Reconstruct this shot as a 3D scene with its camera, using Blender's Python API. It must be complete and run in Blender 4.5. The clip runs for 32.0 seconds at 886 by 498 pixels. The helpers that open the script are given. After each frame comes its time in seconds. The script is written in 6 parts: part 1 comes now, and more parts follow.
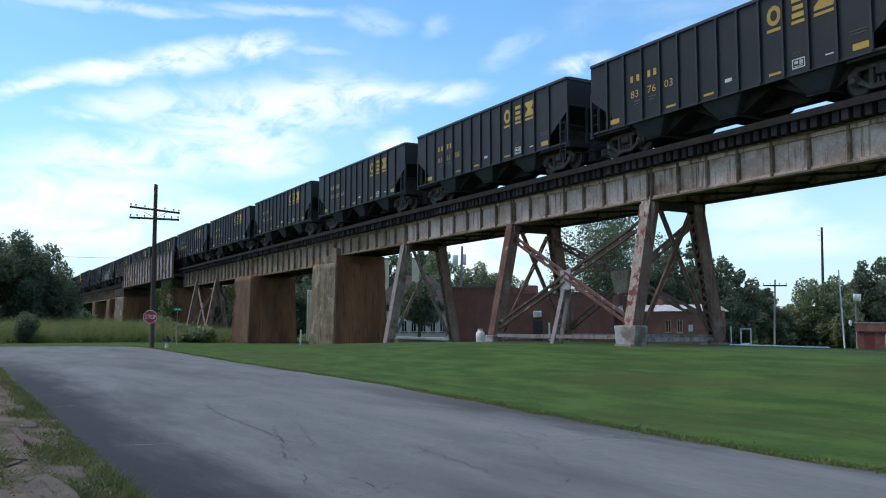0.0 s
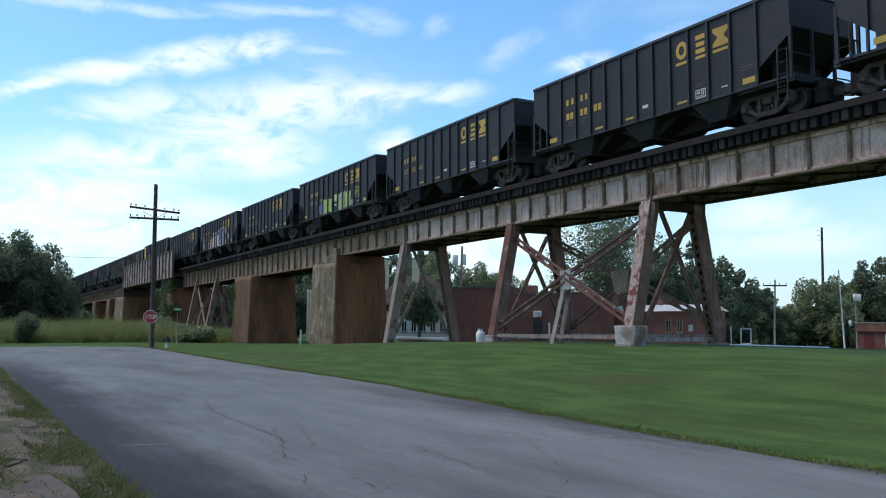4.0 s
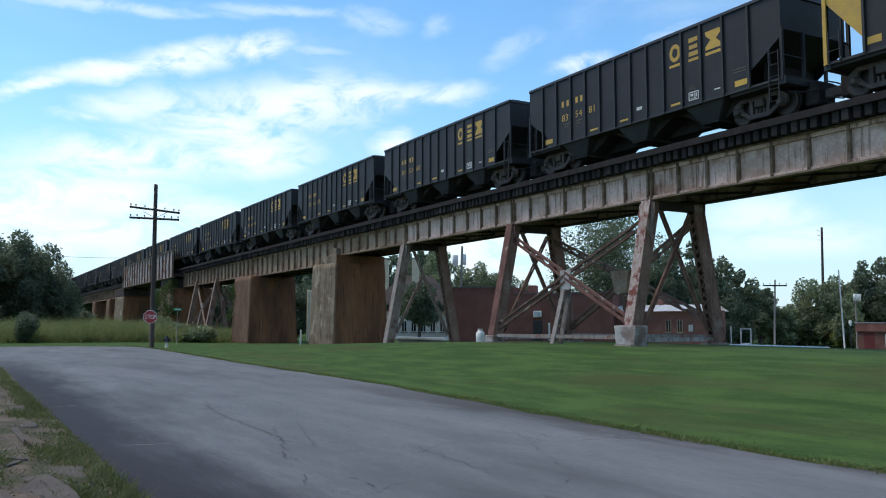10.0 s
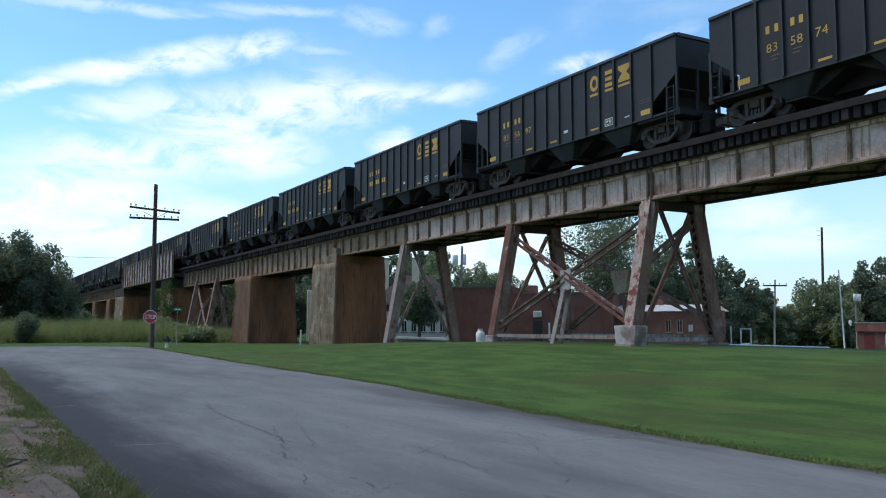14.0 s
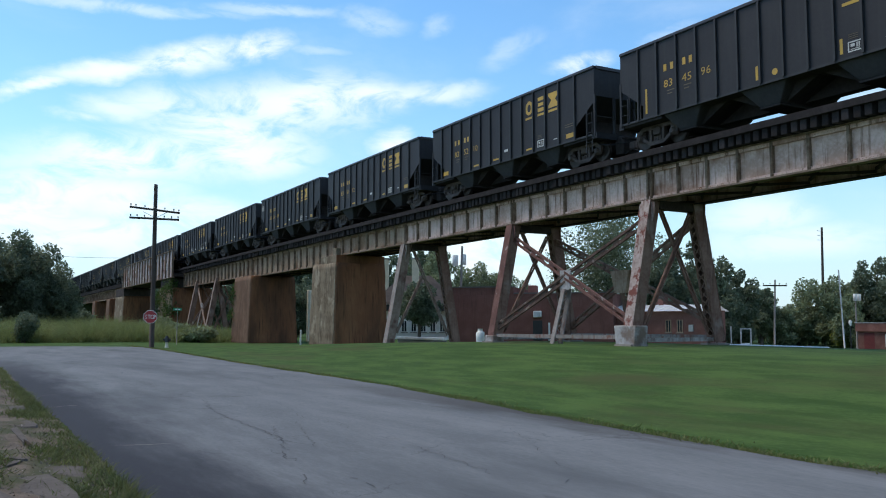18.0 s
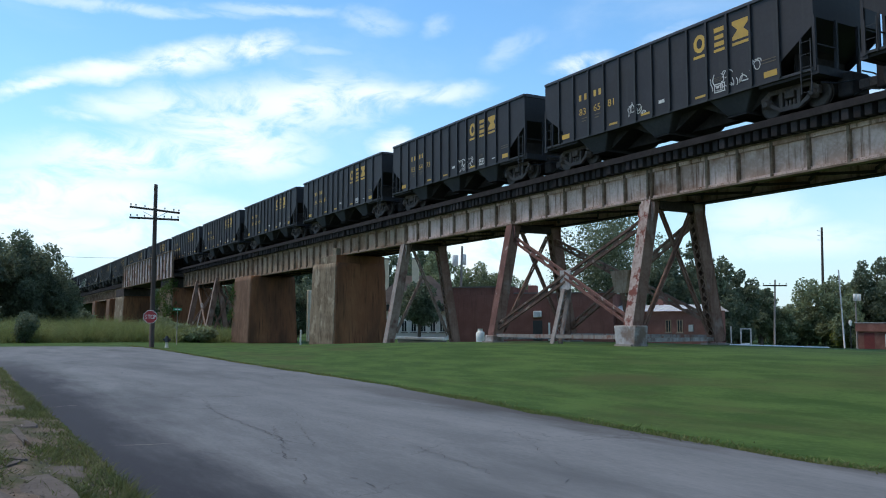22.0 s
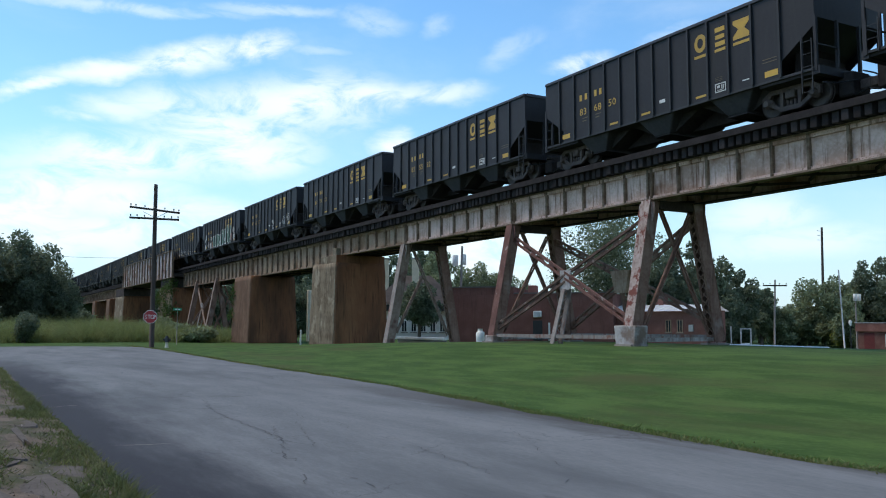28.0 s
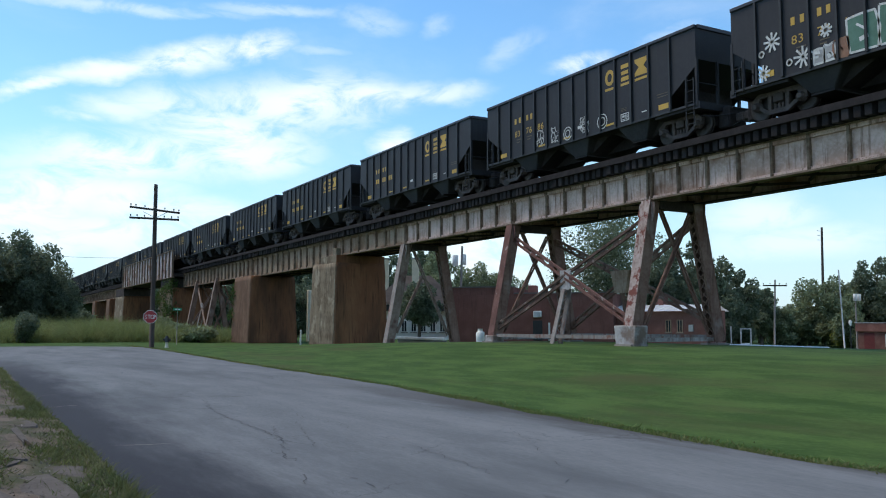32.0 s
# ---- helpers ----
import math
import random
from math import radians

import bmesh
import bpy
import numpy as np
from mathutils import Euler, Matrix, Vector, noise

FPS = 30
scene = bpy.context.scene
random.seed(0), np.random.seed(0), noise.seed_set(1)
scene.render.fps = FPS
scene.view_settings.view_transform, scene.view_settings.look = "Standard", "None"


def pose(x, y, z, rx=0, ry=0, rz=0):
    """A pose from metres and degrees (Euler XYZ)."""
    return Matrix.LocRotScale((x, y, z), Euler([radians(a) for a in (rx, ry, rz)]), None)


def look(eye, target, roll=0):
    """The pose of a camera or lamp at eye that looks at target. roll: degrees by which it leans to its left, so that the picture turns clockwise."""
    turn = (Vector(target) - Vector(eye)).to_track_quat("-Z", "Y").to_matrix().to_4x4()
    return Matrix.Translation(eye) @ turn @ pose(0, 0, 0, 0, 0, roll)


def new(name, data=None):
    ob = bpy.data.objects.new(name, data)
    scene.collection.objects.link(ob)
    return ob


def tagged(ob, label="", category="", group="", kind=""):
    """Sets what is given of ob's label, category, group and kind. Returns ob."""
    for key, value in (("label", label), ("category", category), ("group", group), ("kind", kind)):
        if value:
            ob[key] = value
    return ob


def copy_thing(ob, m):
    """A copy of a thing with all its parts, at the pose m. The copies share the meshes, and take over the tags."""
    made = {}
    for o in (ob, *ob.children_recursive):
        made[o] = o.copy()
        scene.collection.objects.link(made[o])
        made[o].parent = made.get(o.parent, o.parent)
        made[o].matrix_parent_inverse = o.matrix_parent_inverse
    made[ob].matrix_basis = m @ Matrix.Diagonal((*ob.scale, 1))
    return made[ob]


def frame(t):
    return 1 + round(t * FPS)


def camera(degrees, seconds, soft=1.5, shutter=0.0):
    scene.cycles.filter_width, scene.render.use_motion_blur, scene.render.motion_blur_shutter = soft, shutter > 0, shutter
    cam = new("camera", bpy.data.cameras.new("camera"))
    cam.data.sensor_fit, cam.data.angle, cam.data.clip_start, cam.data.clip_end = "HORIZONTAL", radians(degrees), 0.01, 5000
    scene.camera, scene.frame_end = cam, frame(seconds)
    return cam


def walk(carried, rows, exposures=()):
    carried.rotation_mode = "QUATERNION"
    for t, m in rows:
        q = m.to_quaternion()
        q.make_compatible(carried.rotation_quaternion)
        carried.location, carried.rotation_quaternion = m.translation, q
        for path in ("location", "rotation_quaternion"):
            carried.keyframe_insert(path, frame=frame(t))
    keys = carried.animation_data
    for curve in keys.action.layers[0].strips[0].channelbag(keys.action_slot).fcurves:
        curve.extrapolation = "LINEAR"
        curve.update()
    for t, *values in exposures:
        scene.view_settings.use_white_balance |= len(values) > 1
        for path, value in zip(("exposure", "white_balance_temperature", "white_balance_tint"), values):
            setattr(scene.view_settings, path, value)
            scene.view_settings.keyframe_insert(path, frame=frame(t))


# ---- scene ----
# One fixed camera beside the road; x runs along the railway, y away from the viewer.
EYE = (0.0, 0.0, 1.5)
cam = camera(54.415, 32.0, soft=1.05)
VIEW = look(EYE, (-8.6874, 4.8747, 2.3753))
walk(cam, [(0.0, VIEW), (32.0, VIEW)], exposures=[(0.0, 0.75), (32.0, 0.75)])

# ---- world, sun ----
SUN_X, SUN_Y, SUN_EL = -0.62, -0.50, 60.0     # the sun stands high behind thin cloud
SKY_STRENGTH, SKY_SAT, CLOUD, HAZE = 0.12, 1.22, (5.05, 5.6, 6.0), (2.5, 3.8, 4.8)


def ng(tree, kind, **values):
    n = tree.nodes.new(kind)
    for k, v in values.items():
        n.inputs[k].default_value = v
    return n


def math_node(tree, op, a, b=None, clamp=False):
    n = tree.nodes.new("ShaderNodeMath")
    n.operation, n.use_clamp = op, clamp
    for i, v in enumerate((a, b)):
        if v is None:
            continue
        if isinstance(v, (int, float)):
            n.inputs[i].default_value = v
        else:
            tree.links.new(v, n.inputs[i])
    return n.outputs[0]


def ramp_node(tree, fac, lo, hi, a=0.0, b=1.0):
    n = tree.nodes.new("ShaderNodeMapRange")
    n.interpolation_type = "SMOOTHSTEP"
    for i, v in ((1, lo), (2, hi), (3, a), (4, b)):
        n.inputs[i].default_value = v
    tree.links.new(fac, n.inputs[0])
    return n.outputs[0]


def mix_node(tree, fac, a, b):
    n = tree.nodes.new("ShaderNodeMix")
    n.data_type = "RGBA"
    for sock, v in ((n.inputs[0], fac), (n.inputs[6], a), (n.inputs[7], b)):
        if isinstance(v, (int, float)):
            sock.default_value = v
        elif isinstance(v, tuple):
            sock.default_value = (*v[:3], 1.0)
        else:
            tree.links.new(v, sock)
    return n.outputs[2]


# cloud masses: azimuth and height of the middle, half width, half height (degrees), tilt, density
CLOUDS = ((-56.7, 4.7, 6.0, 2.6, 0, 1.0), (-86.9, 14.2, 3.4, 0.48, 14, 0.95), (-82.4, 15.5, 4.7, 0.73, 10, 1), (-77.7, 16.7, 4.7, 1.08, 12, 1), (-73.5, 17.7, 3.0, 0.86, 14, 1), (-70.3, 14.4, 7.5, 2.08, 6, 1),
          (-75.1, 12.3, 5.9, 2.16, -4, 1), (-65.8, 15.0, 5.5, 1.12, 4, 0.95), (-61.2, 15.1, 3.4, 0.73, 4, 0.75), (-78.6, 13.9, 4.7, 1.3, 6, 0.8), (-81.3, 13.3, 3.0, 0.95, 0, 0.8),
          (-80.9, 10.4, 7.9, 1.73, 3, 1), (-73.9, 11.1, 5.1, 1.56, 0, 1), (-84.3, 12.6, 2.0, 0.48, -6, 0.6), (-84.5, 9.7, 5.5, 1.12, 0, 0.8), (-84.8, 8.1, 4.7, 1.82, 0, 1.05),
          (-86.6, 6.8, 4.3, 2.38, 0, 1.05), (-81.5, 7.9, 4.7, 1.82, 0, 1), (-77.0, 6.8, 4.7, 1.47, 0, 0.95), (-83.1, 5.6, 9.5, 1.82, 0, 0.95), (-64.5, 11.9, 1.8, 0.95, 0, 1),
          (-65.7, 19.8, 2.4, 0.73, -8, 0.36), (-61.2, 19.5, 1.3, 0.73, 20, 0.28), (-72.3, 20.2, 5.1, 0.39, 0, 0.45), (-82.2, 19.5, 8.7, 0.43, 2, 0.5), (-56.2, 17.8, 2.4, 0.86, 30, 0.3),
          (-69.3, 17.8, 2.4, 0.43, -5, 0.35), (-51.5, 16.9, 2.1, 0.73, 8, 0.85), (-40.9, 7.0, 4.3, 1.3, 0, 0.75), (-38.6, 5.2, 6.3, 1.3, 0, 0.65), (-45.8, 18.5, 2.4, 0.61, 20, 0.3),
          # clouds at azimuths 60, 85 and 150 are unseen, added to whiten fill light
          (-30.0, 13.0, 9.0, 1.8, 5, 0.7), (-102.0, 12.0, 9.0, 3.0, 4, 0.9), (-100.0, 27.0, 12.0, 2.0, 10, 0.7), (-45.0, 29.0, 14.0, 2.0, 6, 0.7), (30, 16, 22, 5, 0, 0.9), (60, 36, 34, 9, 8, 0.9), (150, 42, 28, 9, 0, 0.9), (85, 8, 40, 4, 0, 0.9),
          (120, 20, 24, 6, 0, 0.9), (-150, 18, 18, 4, 0, 0.8))


def make_world():
    w = bpy.data.worlds.new("sky")
    scene.world = w
    w.use_nodes = True
    t = w.node_tree
    t.nodes.clear()
    out = t.nodes.new("ShaderNodeOutputWorld")
    bg = ng(t, "ShaderNodeBackground", Strength=SKY_STRENGTH)
    sky = t.nodes.new("ShaderNodeTexSky")
    sky.sky_type, sky.sun_disc = "NISHITA", False
    sky.sun_elevation, sky.sun_rotation = radians(SUN_EL), math.atan2(SUN_X, SUN_Y)
    sky.air_density, sky.dust_density, sky.ozone_density = 1.0, 0.15, 1.6
    co = t.nodes.new("ShaderNodeTexCoord").outputs["Generated"]
    sep = t.nodes.new("ShaderNodeSeparateXYZ")
    t.links.new(co, sep.inputs[0])
    x, y, z = sep.outputs
    deg = 180 / math.pi
    az = math_node(t, "MULTIPLY", math_node(t, "ARCTAN2", x, y), deg)
    el = math_node(t, "MULTIPLY", math_node(t, "ARCSINE", z), deg)
    # ragged edges: warp the sky's coordinates by noise
    n1 = ng(t, "ShaderNodeTexNoise", Scale=9.0, Detail=9.0, Roughness=0.6)
    st = t.nodes.new("ShaderNodeMapping")
    st.inputs["Scale"].default_value = (1.0, 1.0, 2.2)
    t.links.new(co, st.inputs[0])
    t.links.new(st.outputs[0], n1.inputs["Vector"])
    nz = t.nodes.new("ShaderNodeSeparateXYZ")
    t.links.new(n1.outputs["Color"], nz.inputs[0])
    az = math_node(t, "ADD", az, math_node(t, "MULTIPLY", math_node(t, "SUBTRACT", nz.outputs[0], 0.5), 5.0))
    el = math_node(t, "ADD", el, math_node(t, "MULTIPLY", math_node(t, "SUBTRACT", nz.outputs[1], 0.5), 2.0))
    total = None
    for a, e, w2, h2, tilt, dens in CLOUDS:
        c, s = math.cos(radians(tilt)), math.sin(radians(tilt))
        da, de = math_node(t, "SUBTRACT", az, a), math_node(t, "SUBTRACT", el, e)
        u = math_node(t, "ADD", math_node(t, "MULTIPLY", da, c / w2), math_node(t, "MULTIPLY", de, s / w2))
        v = math_node(t, "ADD", math_node(t, "MULTIPLY", da, -s / h2), math_node(t, "MULTIPLY", de, c / h2))
        d = math_node(t, "SQRT", math_node(t, "ADD", math_node(t, "MULTIPLY", u, u), math_node(t, "MULTIPLY", v, v)))
        k = ramp_node(t, d, 1.35, 0.15, 0.0, dens)
        total = k if total is None else math_node(t, "MAXIMUM", total, k)
    n3 = ng(t, "ShaderNodeTexNoise", Scale=14.0, Detail=9.0, Roughness=0.62, Distortion=0.6)
    t.links.new(st.outputs[0], n3.inputs["Vector"])
    # thin veil everywhere, thicker low down
    n2 = ng(t, "ShaderNodeTexNoise", Scale=3.0, Detail=8.0, Roughness=0.58, Distortion=0.4)
    t.links.new(st.outputs[0], n2.inputs["Vector"])
    veil = math_node(t, "MULTIPLY", ramp_node(t, n2.outputs[0], 0.42, 0.75), 0.28)
    haze = ramp_node(t, z, 0.26, -0.02, 0.0, 0.8)
    body = math_node(t, "MULTIPLY", total, ramp_node(t, n3.outputs[0], 0.27, 0.56))
    fac = math_node(t, "MAXIMUM", body, veil, clamp=True)
    tone = t.nodes.new("ShaderNodeHueSaturation")
    tone.inputs["Hue"].default_value = 0.495
    tone.inputs["Saturation"].default_value = SKY_SAT
    t.links.new(sky.outputs[0], tone.inputs["Color"])
    col = mix_node(t, math_node(t, "MULTIPLY", fac, 0.95), mix_node(t, haze, tone.outputs[0], HAZE), CLOUD)
    t.links.new(col, bg.inputs[0])
    t.links.new(bg.outputs[0], out.inputs[0])


make_world()
sun_data = bpy.data.lights.new("sun", "SUN")
sun_data.energy, sun_data.angle, sun_data.color = 1.65, radians(25), (1.0, 0.85, 0.68)
sun = new("sun", sun_data)
flat = math.cos(radians(SUN_EL)) / math.hypot(SUN_X, SUN_Y)
sun.matrix_basis = look((SUN_X * flat * 60, SUN_Y * flat * 60, math.sin(radians(SUN_EL)) * 60), (0, 0, 0))
# ---- materials ----
def surface(name, base, second, rough=0.8, metal=0.0, scale=1.5, fine=14.0, low=0.4, high=0.65, bump=0.2,
            streak=None, streak_amount=0.0, stretch=(1, 1, 1), per_object=0.0, per_island=0.0, third=None, third_at=(0.6, 0.75), third_scale=0.35, gloss=0.5):
    """Paint or stone with variation at two scales, optional vertical streaks and a third stain colour."""
    m = bpy.data.materials.new(name)
    m.use_nodes = True
    t = m.node_tree
    b = t.nodes["Principled BSDF"]
    b.inputs["Roughness"].default_value = rough
    b.inputs["Metallic"].default_value = metal
    b.inputs["Specular IOR Level"].default_value = gloss
    co = t.nodes.new("ShaderNodeTexCoord").outputs["Object"]
    info = t.nodes.new("ShaderNodeObjectInfo")
    mp = t.nodes.new("ShaderNodeMapping")
    mp.inputs["Scale"].default_value = stretch
    t.links.new(co, mp.inputs[0])
    shift = math_node(t, "MULTIPLY", info.outputs["Random"], 37.0)

    def noise4(s, detail, vec):
        n = ng(t, "ShaderNodeTexNoise", Scale=s, Detail=detail, Roughness=0.6)
        n.noise_dimensions = "4D"
        t.links.new(vec, n.inputs["Vector"])
        t.links.new(shift, n.inputs["W"])
        return n.outputs[0]
    big, small = noise4(scale, 5.0, mp.outputs[0]), noise4(fine, 6.0, mp.outputs[0])
    both = math_node(t, "ADD", math_node(t, "MULTIPLY", big, 0.65), math_node(t, "MULTIPLY", small, 0.35))
    col = mix_node(t, ramp_node(t, both, low, high), base, second)
    if third:
        col = mix_node(t, ramp_node(t, noise4(third_scale, 6.0, mp.outputs[0]), *third_at), col, third)
    if streak:
        sm = t.nodes.new("ShaderNodeMapping")
        sm.inputs["Scale"].default_value = (5.0, 5.0, 0.35)
        t.links.new(co, sm.inputs[0])
        s = ramp_node(t, noise4(1.3, 5.0, sm.outputs[0]), 0.5, 0.72)
        col = mix_node(t, math_node(t, "MULTIPLY", s, streak_amount), col, streak)
    if per_object or per_island:
        hs = t.nodes.new("ShaderNodeHueSaturation")
        if per_island:
            rnd = t.nodes.new("ShaderNodeNewGeometry").outputs["Random Per Island"]
        else:
            rnd = info.outputs["Random"]
        amount = per_object or per_island
        t.links.new(ramp_node(t, rnd, 0, 1, 1 - amount, 1 + amount), hs.inputs["Value"])
        t.links.new(col, hs.inputs["Color"])
        col = hs.outputs[0]
    t.links.new(col, b.inputs["Base Color"])
    if bump:
        bp = ng(t, "ShaderNodeBump", Strength=bump, Distance=0.02)
        t.links.new(both, bp.inputs["Height"])
        t.links.new(bp.outputs[0], b.inputs["Normal"])
    return m


def leaf_material(name, a, b2, vary=0.35):
    m = surface(name, a, b2, rough=0.6, scale=0.5, fine=5.0, bump=0.0, per_island=vary, gloss=0.3)
    b = m.node_tree.nodes["Principled BSDF"]
    t = m.node_tree
    thin = t.nodes.new("ShaderNodeBsdfTranslucent")
    t.links.new(b.inputs["Base Color"].links[0].from_socket, thin.inputs[0])
    both = ng(t, "ShaderNodeMixShader", Fac=0.5)
    t.links.new(b.outputs[0], both.inputs[1])
    t.links.new(thin.outputs[0], both.inputs[2])
    t.links.new(both.outputs[0], t.nodes["Material Output"].inputs[0])
    return m


def plain(name, base, rough=0.6, metal=0.0):
    return surface(name, base, tuple(c * 0.8 for c in base), rough=rough, metal=metal, scale=2.0, fine=25, bump=0.05)


M = {}
M["asphalt"] = surface("asphalt", (0.1, 0.11, 0.117), (0.166, 0.178, 0.186), rough=0.9, scale=0.6, fine=20, low=0.32, high=0.68, bump=0.4,
                       third=(0.078, 0.086, 0.093), third_at=(0.46, 0.7), third_scale=0.25, stretch=(0.4, 1.6, 1), gloss=0.22)


def darken_gutter(m):
    """Darker band along the road's near edge, frayed by noise."""
    t = m.node_tree
    b = t.nodes["Principled BSDF"]
    old = b.inputs["Base Color"].links[0].from_socket
    co = t.nodes.new("ShaderNodeTexCoord").outputs["Object"]
    mp = t.nodes.new("ShaderNodeMapping")
    mp.inputs["Scale"].default_value = (0.35, 1.6, 1.0)
    t.links.new(co, mp.inputs[0])
    n = ng(t, "ShaderNodeTexNoise", Scale=1.1, Detail=7.0, Roughness=0.62)
    t.links.new(mp.outputs[0], n.inputs["Vector"])
    sep = t.nodes.new("ShaderNodeSeparateXYZ")
    t.links.new(co, sep.inputs[0])
    y = math_node(t, "ADD", sep.outputs[1], math_node(t, "MULTIPLY", math_node(t, "SUBTRACT", n.outputs[0], 0.5), 1.9))
    fade = math_node(t, "MULTIPLY", ramp_node(t, y, 3.35, 1.75), ramp_node(t, sep.outputs[0], -48.0, -24.0))
    col = mix_node(t, math_node(t, "MULTIPLY", fade, 0.95), old, (0.021, 0.023, 0.03))
    # a thinner line of dirt along the lawn
    edge = math_node(t, "MULTIPLY", ramp_node(t, y, 7.6, 8.3), ramp_node(t, sep.outputs[0], -24.0, -12.0))
    col = mix_node(t, math_node(t, "MULTIPLY", edge, 0.7), col, (0.045, 0.042, 0.04))
    # a broken net of hairline cracks
    w = ng(t, "ShaderNodeTexNoise", Scale=2.6, Detail=6.0, Roughness=0.7)
    t.links.new(co, w.inputs["Vector"])
    bend = t.nodes.new("ShaderNodeVectorMath")
    bend.operation = "MULTIPLY_ADD"
    bend.inputs[1].default_value = (0.55, 0.55, 0.0)
    t.links.new(w.outputs["Color"], bend.inputs[0])
    t.links.new(co, bend.inputs[2])
    patch = ng(t, "ShaderNodeTexNoise", Scale=0.45, Detail=4.0, Roughness=0.6)
    t.links.new(co, patch.inputs["Vector"])
    for size, line, lo, hi in ((0.75, 0.014, 0.5, 0.6), (2.2, 0.02, 0.56, 0.66)):
        v = ng(t, "ShaderNodeTexVoronoi", Scale=size)
        v.feature = "DISTANCE_TO_EDGE"
        t.links.new(bend.outputs[0], v.inputs["Vector"])
        net = math_node(t, "MULTIPLY", ramp_node(t, v.outputs["Distance"], line, 0.0), ramp_node(t, patch.outputs[0], lo, hi))
        col = mix_node(t, math_node(t, "MULTIPLY", net, 0.6), col, (0.045, 0.047, 0.05))
    t.links.new(col, b.inputs["Base Color"])


darken_gutter(M["asphalt"])
M["grass"] = surface("grass", (0.034, 0.07, 0.018), (0.064, 0.113, 0.031), rough=0.95, scale=0.9, fine=13, low=0.4, high=0.6, bump=0.6, gloss=0.08,
                     third=(0.058, 0.07, 0.027), third_at=(0.5, 0.72), third_scale=0.25, stretch=(0.55, 1.5, 1))
M["rough_grass"] = surface("rough_grass", (0.028, 0.04, 0.016), (0.045, 0.058, 0.026), rough=0.95, scale=0.4, fine=6, bump=0.8, gloss=0.1)
M["lawn_blade"] = leaf_material("lawn_blade", (0.075, 0.13, 0.03), (0.11, 0.17, 0.045), 0.2)
M["dry_blade"] = leaf_material("dry_blade", (0.1, 0.135, 0.04), (0.19, 0.19, 0.08))
M["tall_blade"] = leaf_material("tall_blade", (0.14, 0.185, 0.065), (0.25, 0.285, 0.125), 0.25)
M["verge_soil"] = surface("verge_soil", (0.085, 0.066, 0.049), (0.165, 0.133, 0.104), rough=0.95, scale=1.6, fine=30, bump=0.8,
                          third=(0.05, 0.054, 0.024), third_at=(0.5, 0.62), third_scale=1.1, gloss=0.2)
M["gravel"] = surface("gravel", (0.12, 0.1, 0.085), (0.27, 0.24, 0.21), rough=0.95, scale=9, fine=40, bump=0.2, per_island=0.3)
M["old_concrete"] = surface("old_concrete", (0.17, 0.15, 0.13), (0.26, 0.235, 0.205), rough=0.9, scale=1.6, fine=28, bump=0.5)
M["slab"] = surface("slab", (0.072, 0.062, 0.054), (0.115, 0.1, 0.087), rough=0.95, scale=1.2, fine=24, bump=0.5, third=(0.14, 0.122, 0.105), third_at=(0.6, 0.72), third_scale=2.5, gloss=0.2)
M["verge_blade"] = leaf_material("verge_blade", (0.075, 0.1, 0.034), (0.14, 0.155, 0.062))
M["crack"] = plain("crack", (0.06, 0.064, 0.07), 0.95)
M["girder_paint"] = surface("girder_paint", (0.42, 0.275, 0.21), (0.66, 0.49, 0.42), rough=0.8, scale=0.8, fine=9, low=0.36, high=0.62, bump=0.15,
                            streak=(0.12, 0.052, 0.024), streak_amount=1.0, third=(0.23, 0.115, 0.066), third_at=(0.5, 0.68), third_scale=0.5, gloss=0.25)
M["girder_tan"] = surface("girder_tan", (0.29, 0.19, 0.125), (0.42, 0.31, 0.225), rough=0.85, scale=0.8, fine=9, bump=0.15,
                          streak=(0.11, 0.055, 0.028), streak_amount=1.0, third=(0.18, 0.1, 0.052), third_at=(0.46, 0.66), third_scale=0.5, gloss=0.25)
M["girder_pale"] = surface("girder_pale", (0.36, 0.31, 0.295), (0.47, 0.42, 0.41), rough=0.8, scale=0.6, fine=7, bump=0.1,
                           streak=(0.2, 0.1, 0.06), streak_amount=0.85, third=(0.24, 0.13, 0.09), third_at=(0.48, 0.64), third_scale=0.5, gloss=0.25)
M["girder_edge"] = surface("girder_edge", (0.12, 0.075, 0.046), (0.27, 0.205, 0.15), rough=0.85, scale=1.6, fine=10, bump=0.2)
# girder steel below the deck, with the shade there put into its colour
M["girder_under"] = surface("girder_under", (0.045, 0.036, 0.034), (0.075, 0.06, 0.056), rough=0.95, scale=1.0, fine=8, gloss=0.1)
M["leg_paint"] = surface("leg_paint", (0.24, 0.175, 0.15), (0.42, 0.345, 0.315), rough=0.8, scale=2.6, fine=11, low=0.36, high=0.62, bump=0.3,
                         streak=(0.13, 0.058, 0.042), streak_amount=0.95, third=(0.16, 0.052, 0.04), third_at=(0.5, 0.57), third_scale=1.9, gloss=0.25)
M["leg_brown"] = surface("leg_brown", (0.15, 0.08, 0.058), (0.25, 0.16, 0.122), rough=0.85, scale=0.8, fine=9, bump=0.2,
                         streak=(0.07, 0.04, 0.03), streak_amount=0.8, third=(0.27, 0.205, 0.175), third_at=(0.54, 0.68), third_scale=0.9, gloss=0.25)
M["rust"] = surface("rust", (0.1, 0.04, 0.032), (0.17, 0.082, 0.066), rough=0.9, scale=1.5, fine=8, bump=0.25,
                    streak=(0.075, 0.042, 0.035), streak_amount=0.7, third=(0.29, 0.24, 0.225), third_at=(0.57, 0.66), third_scale=2.4)
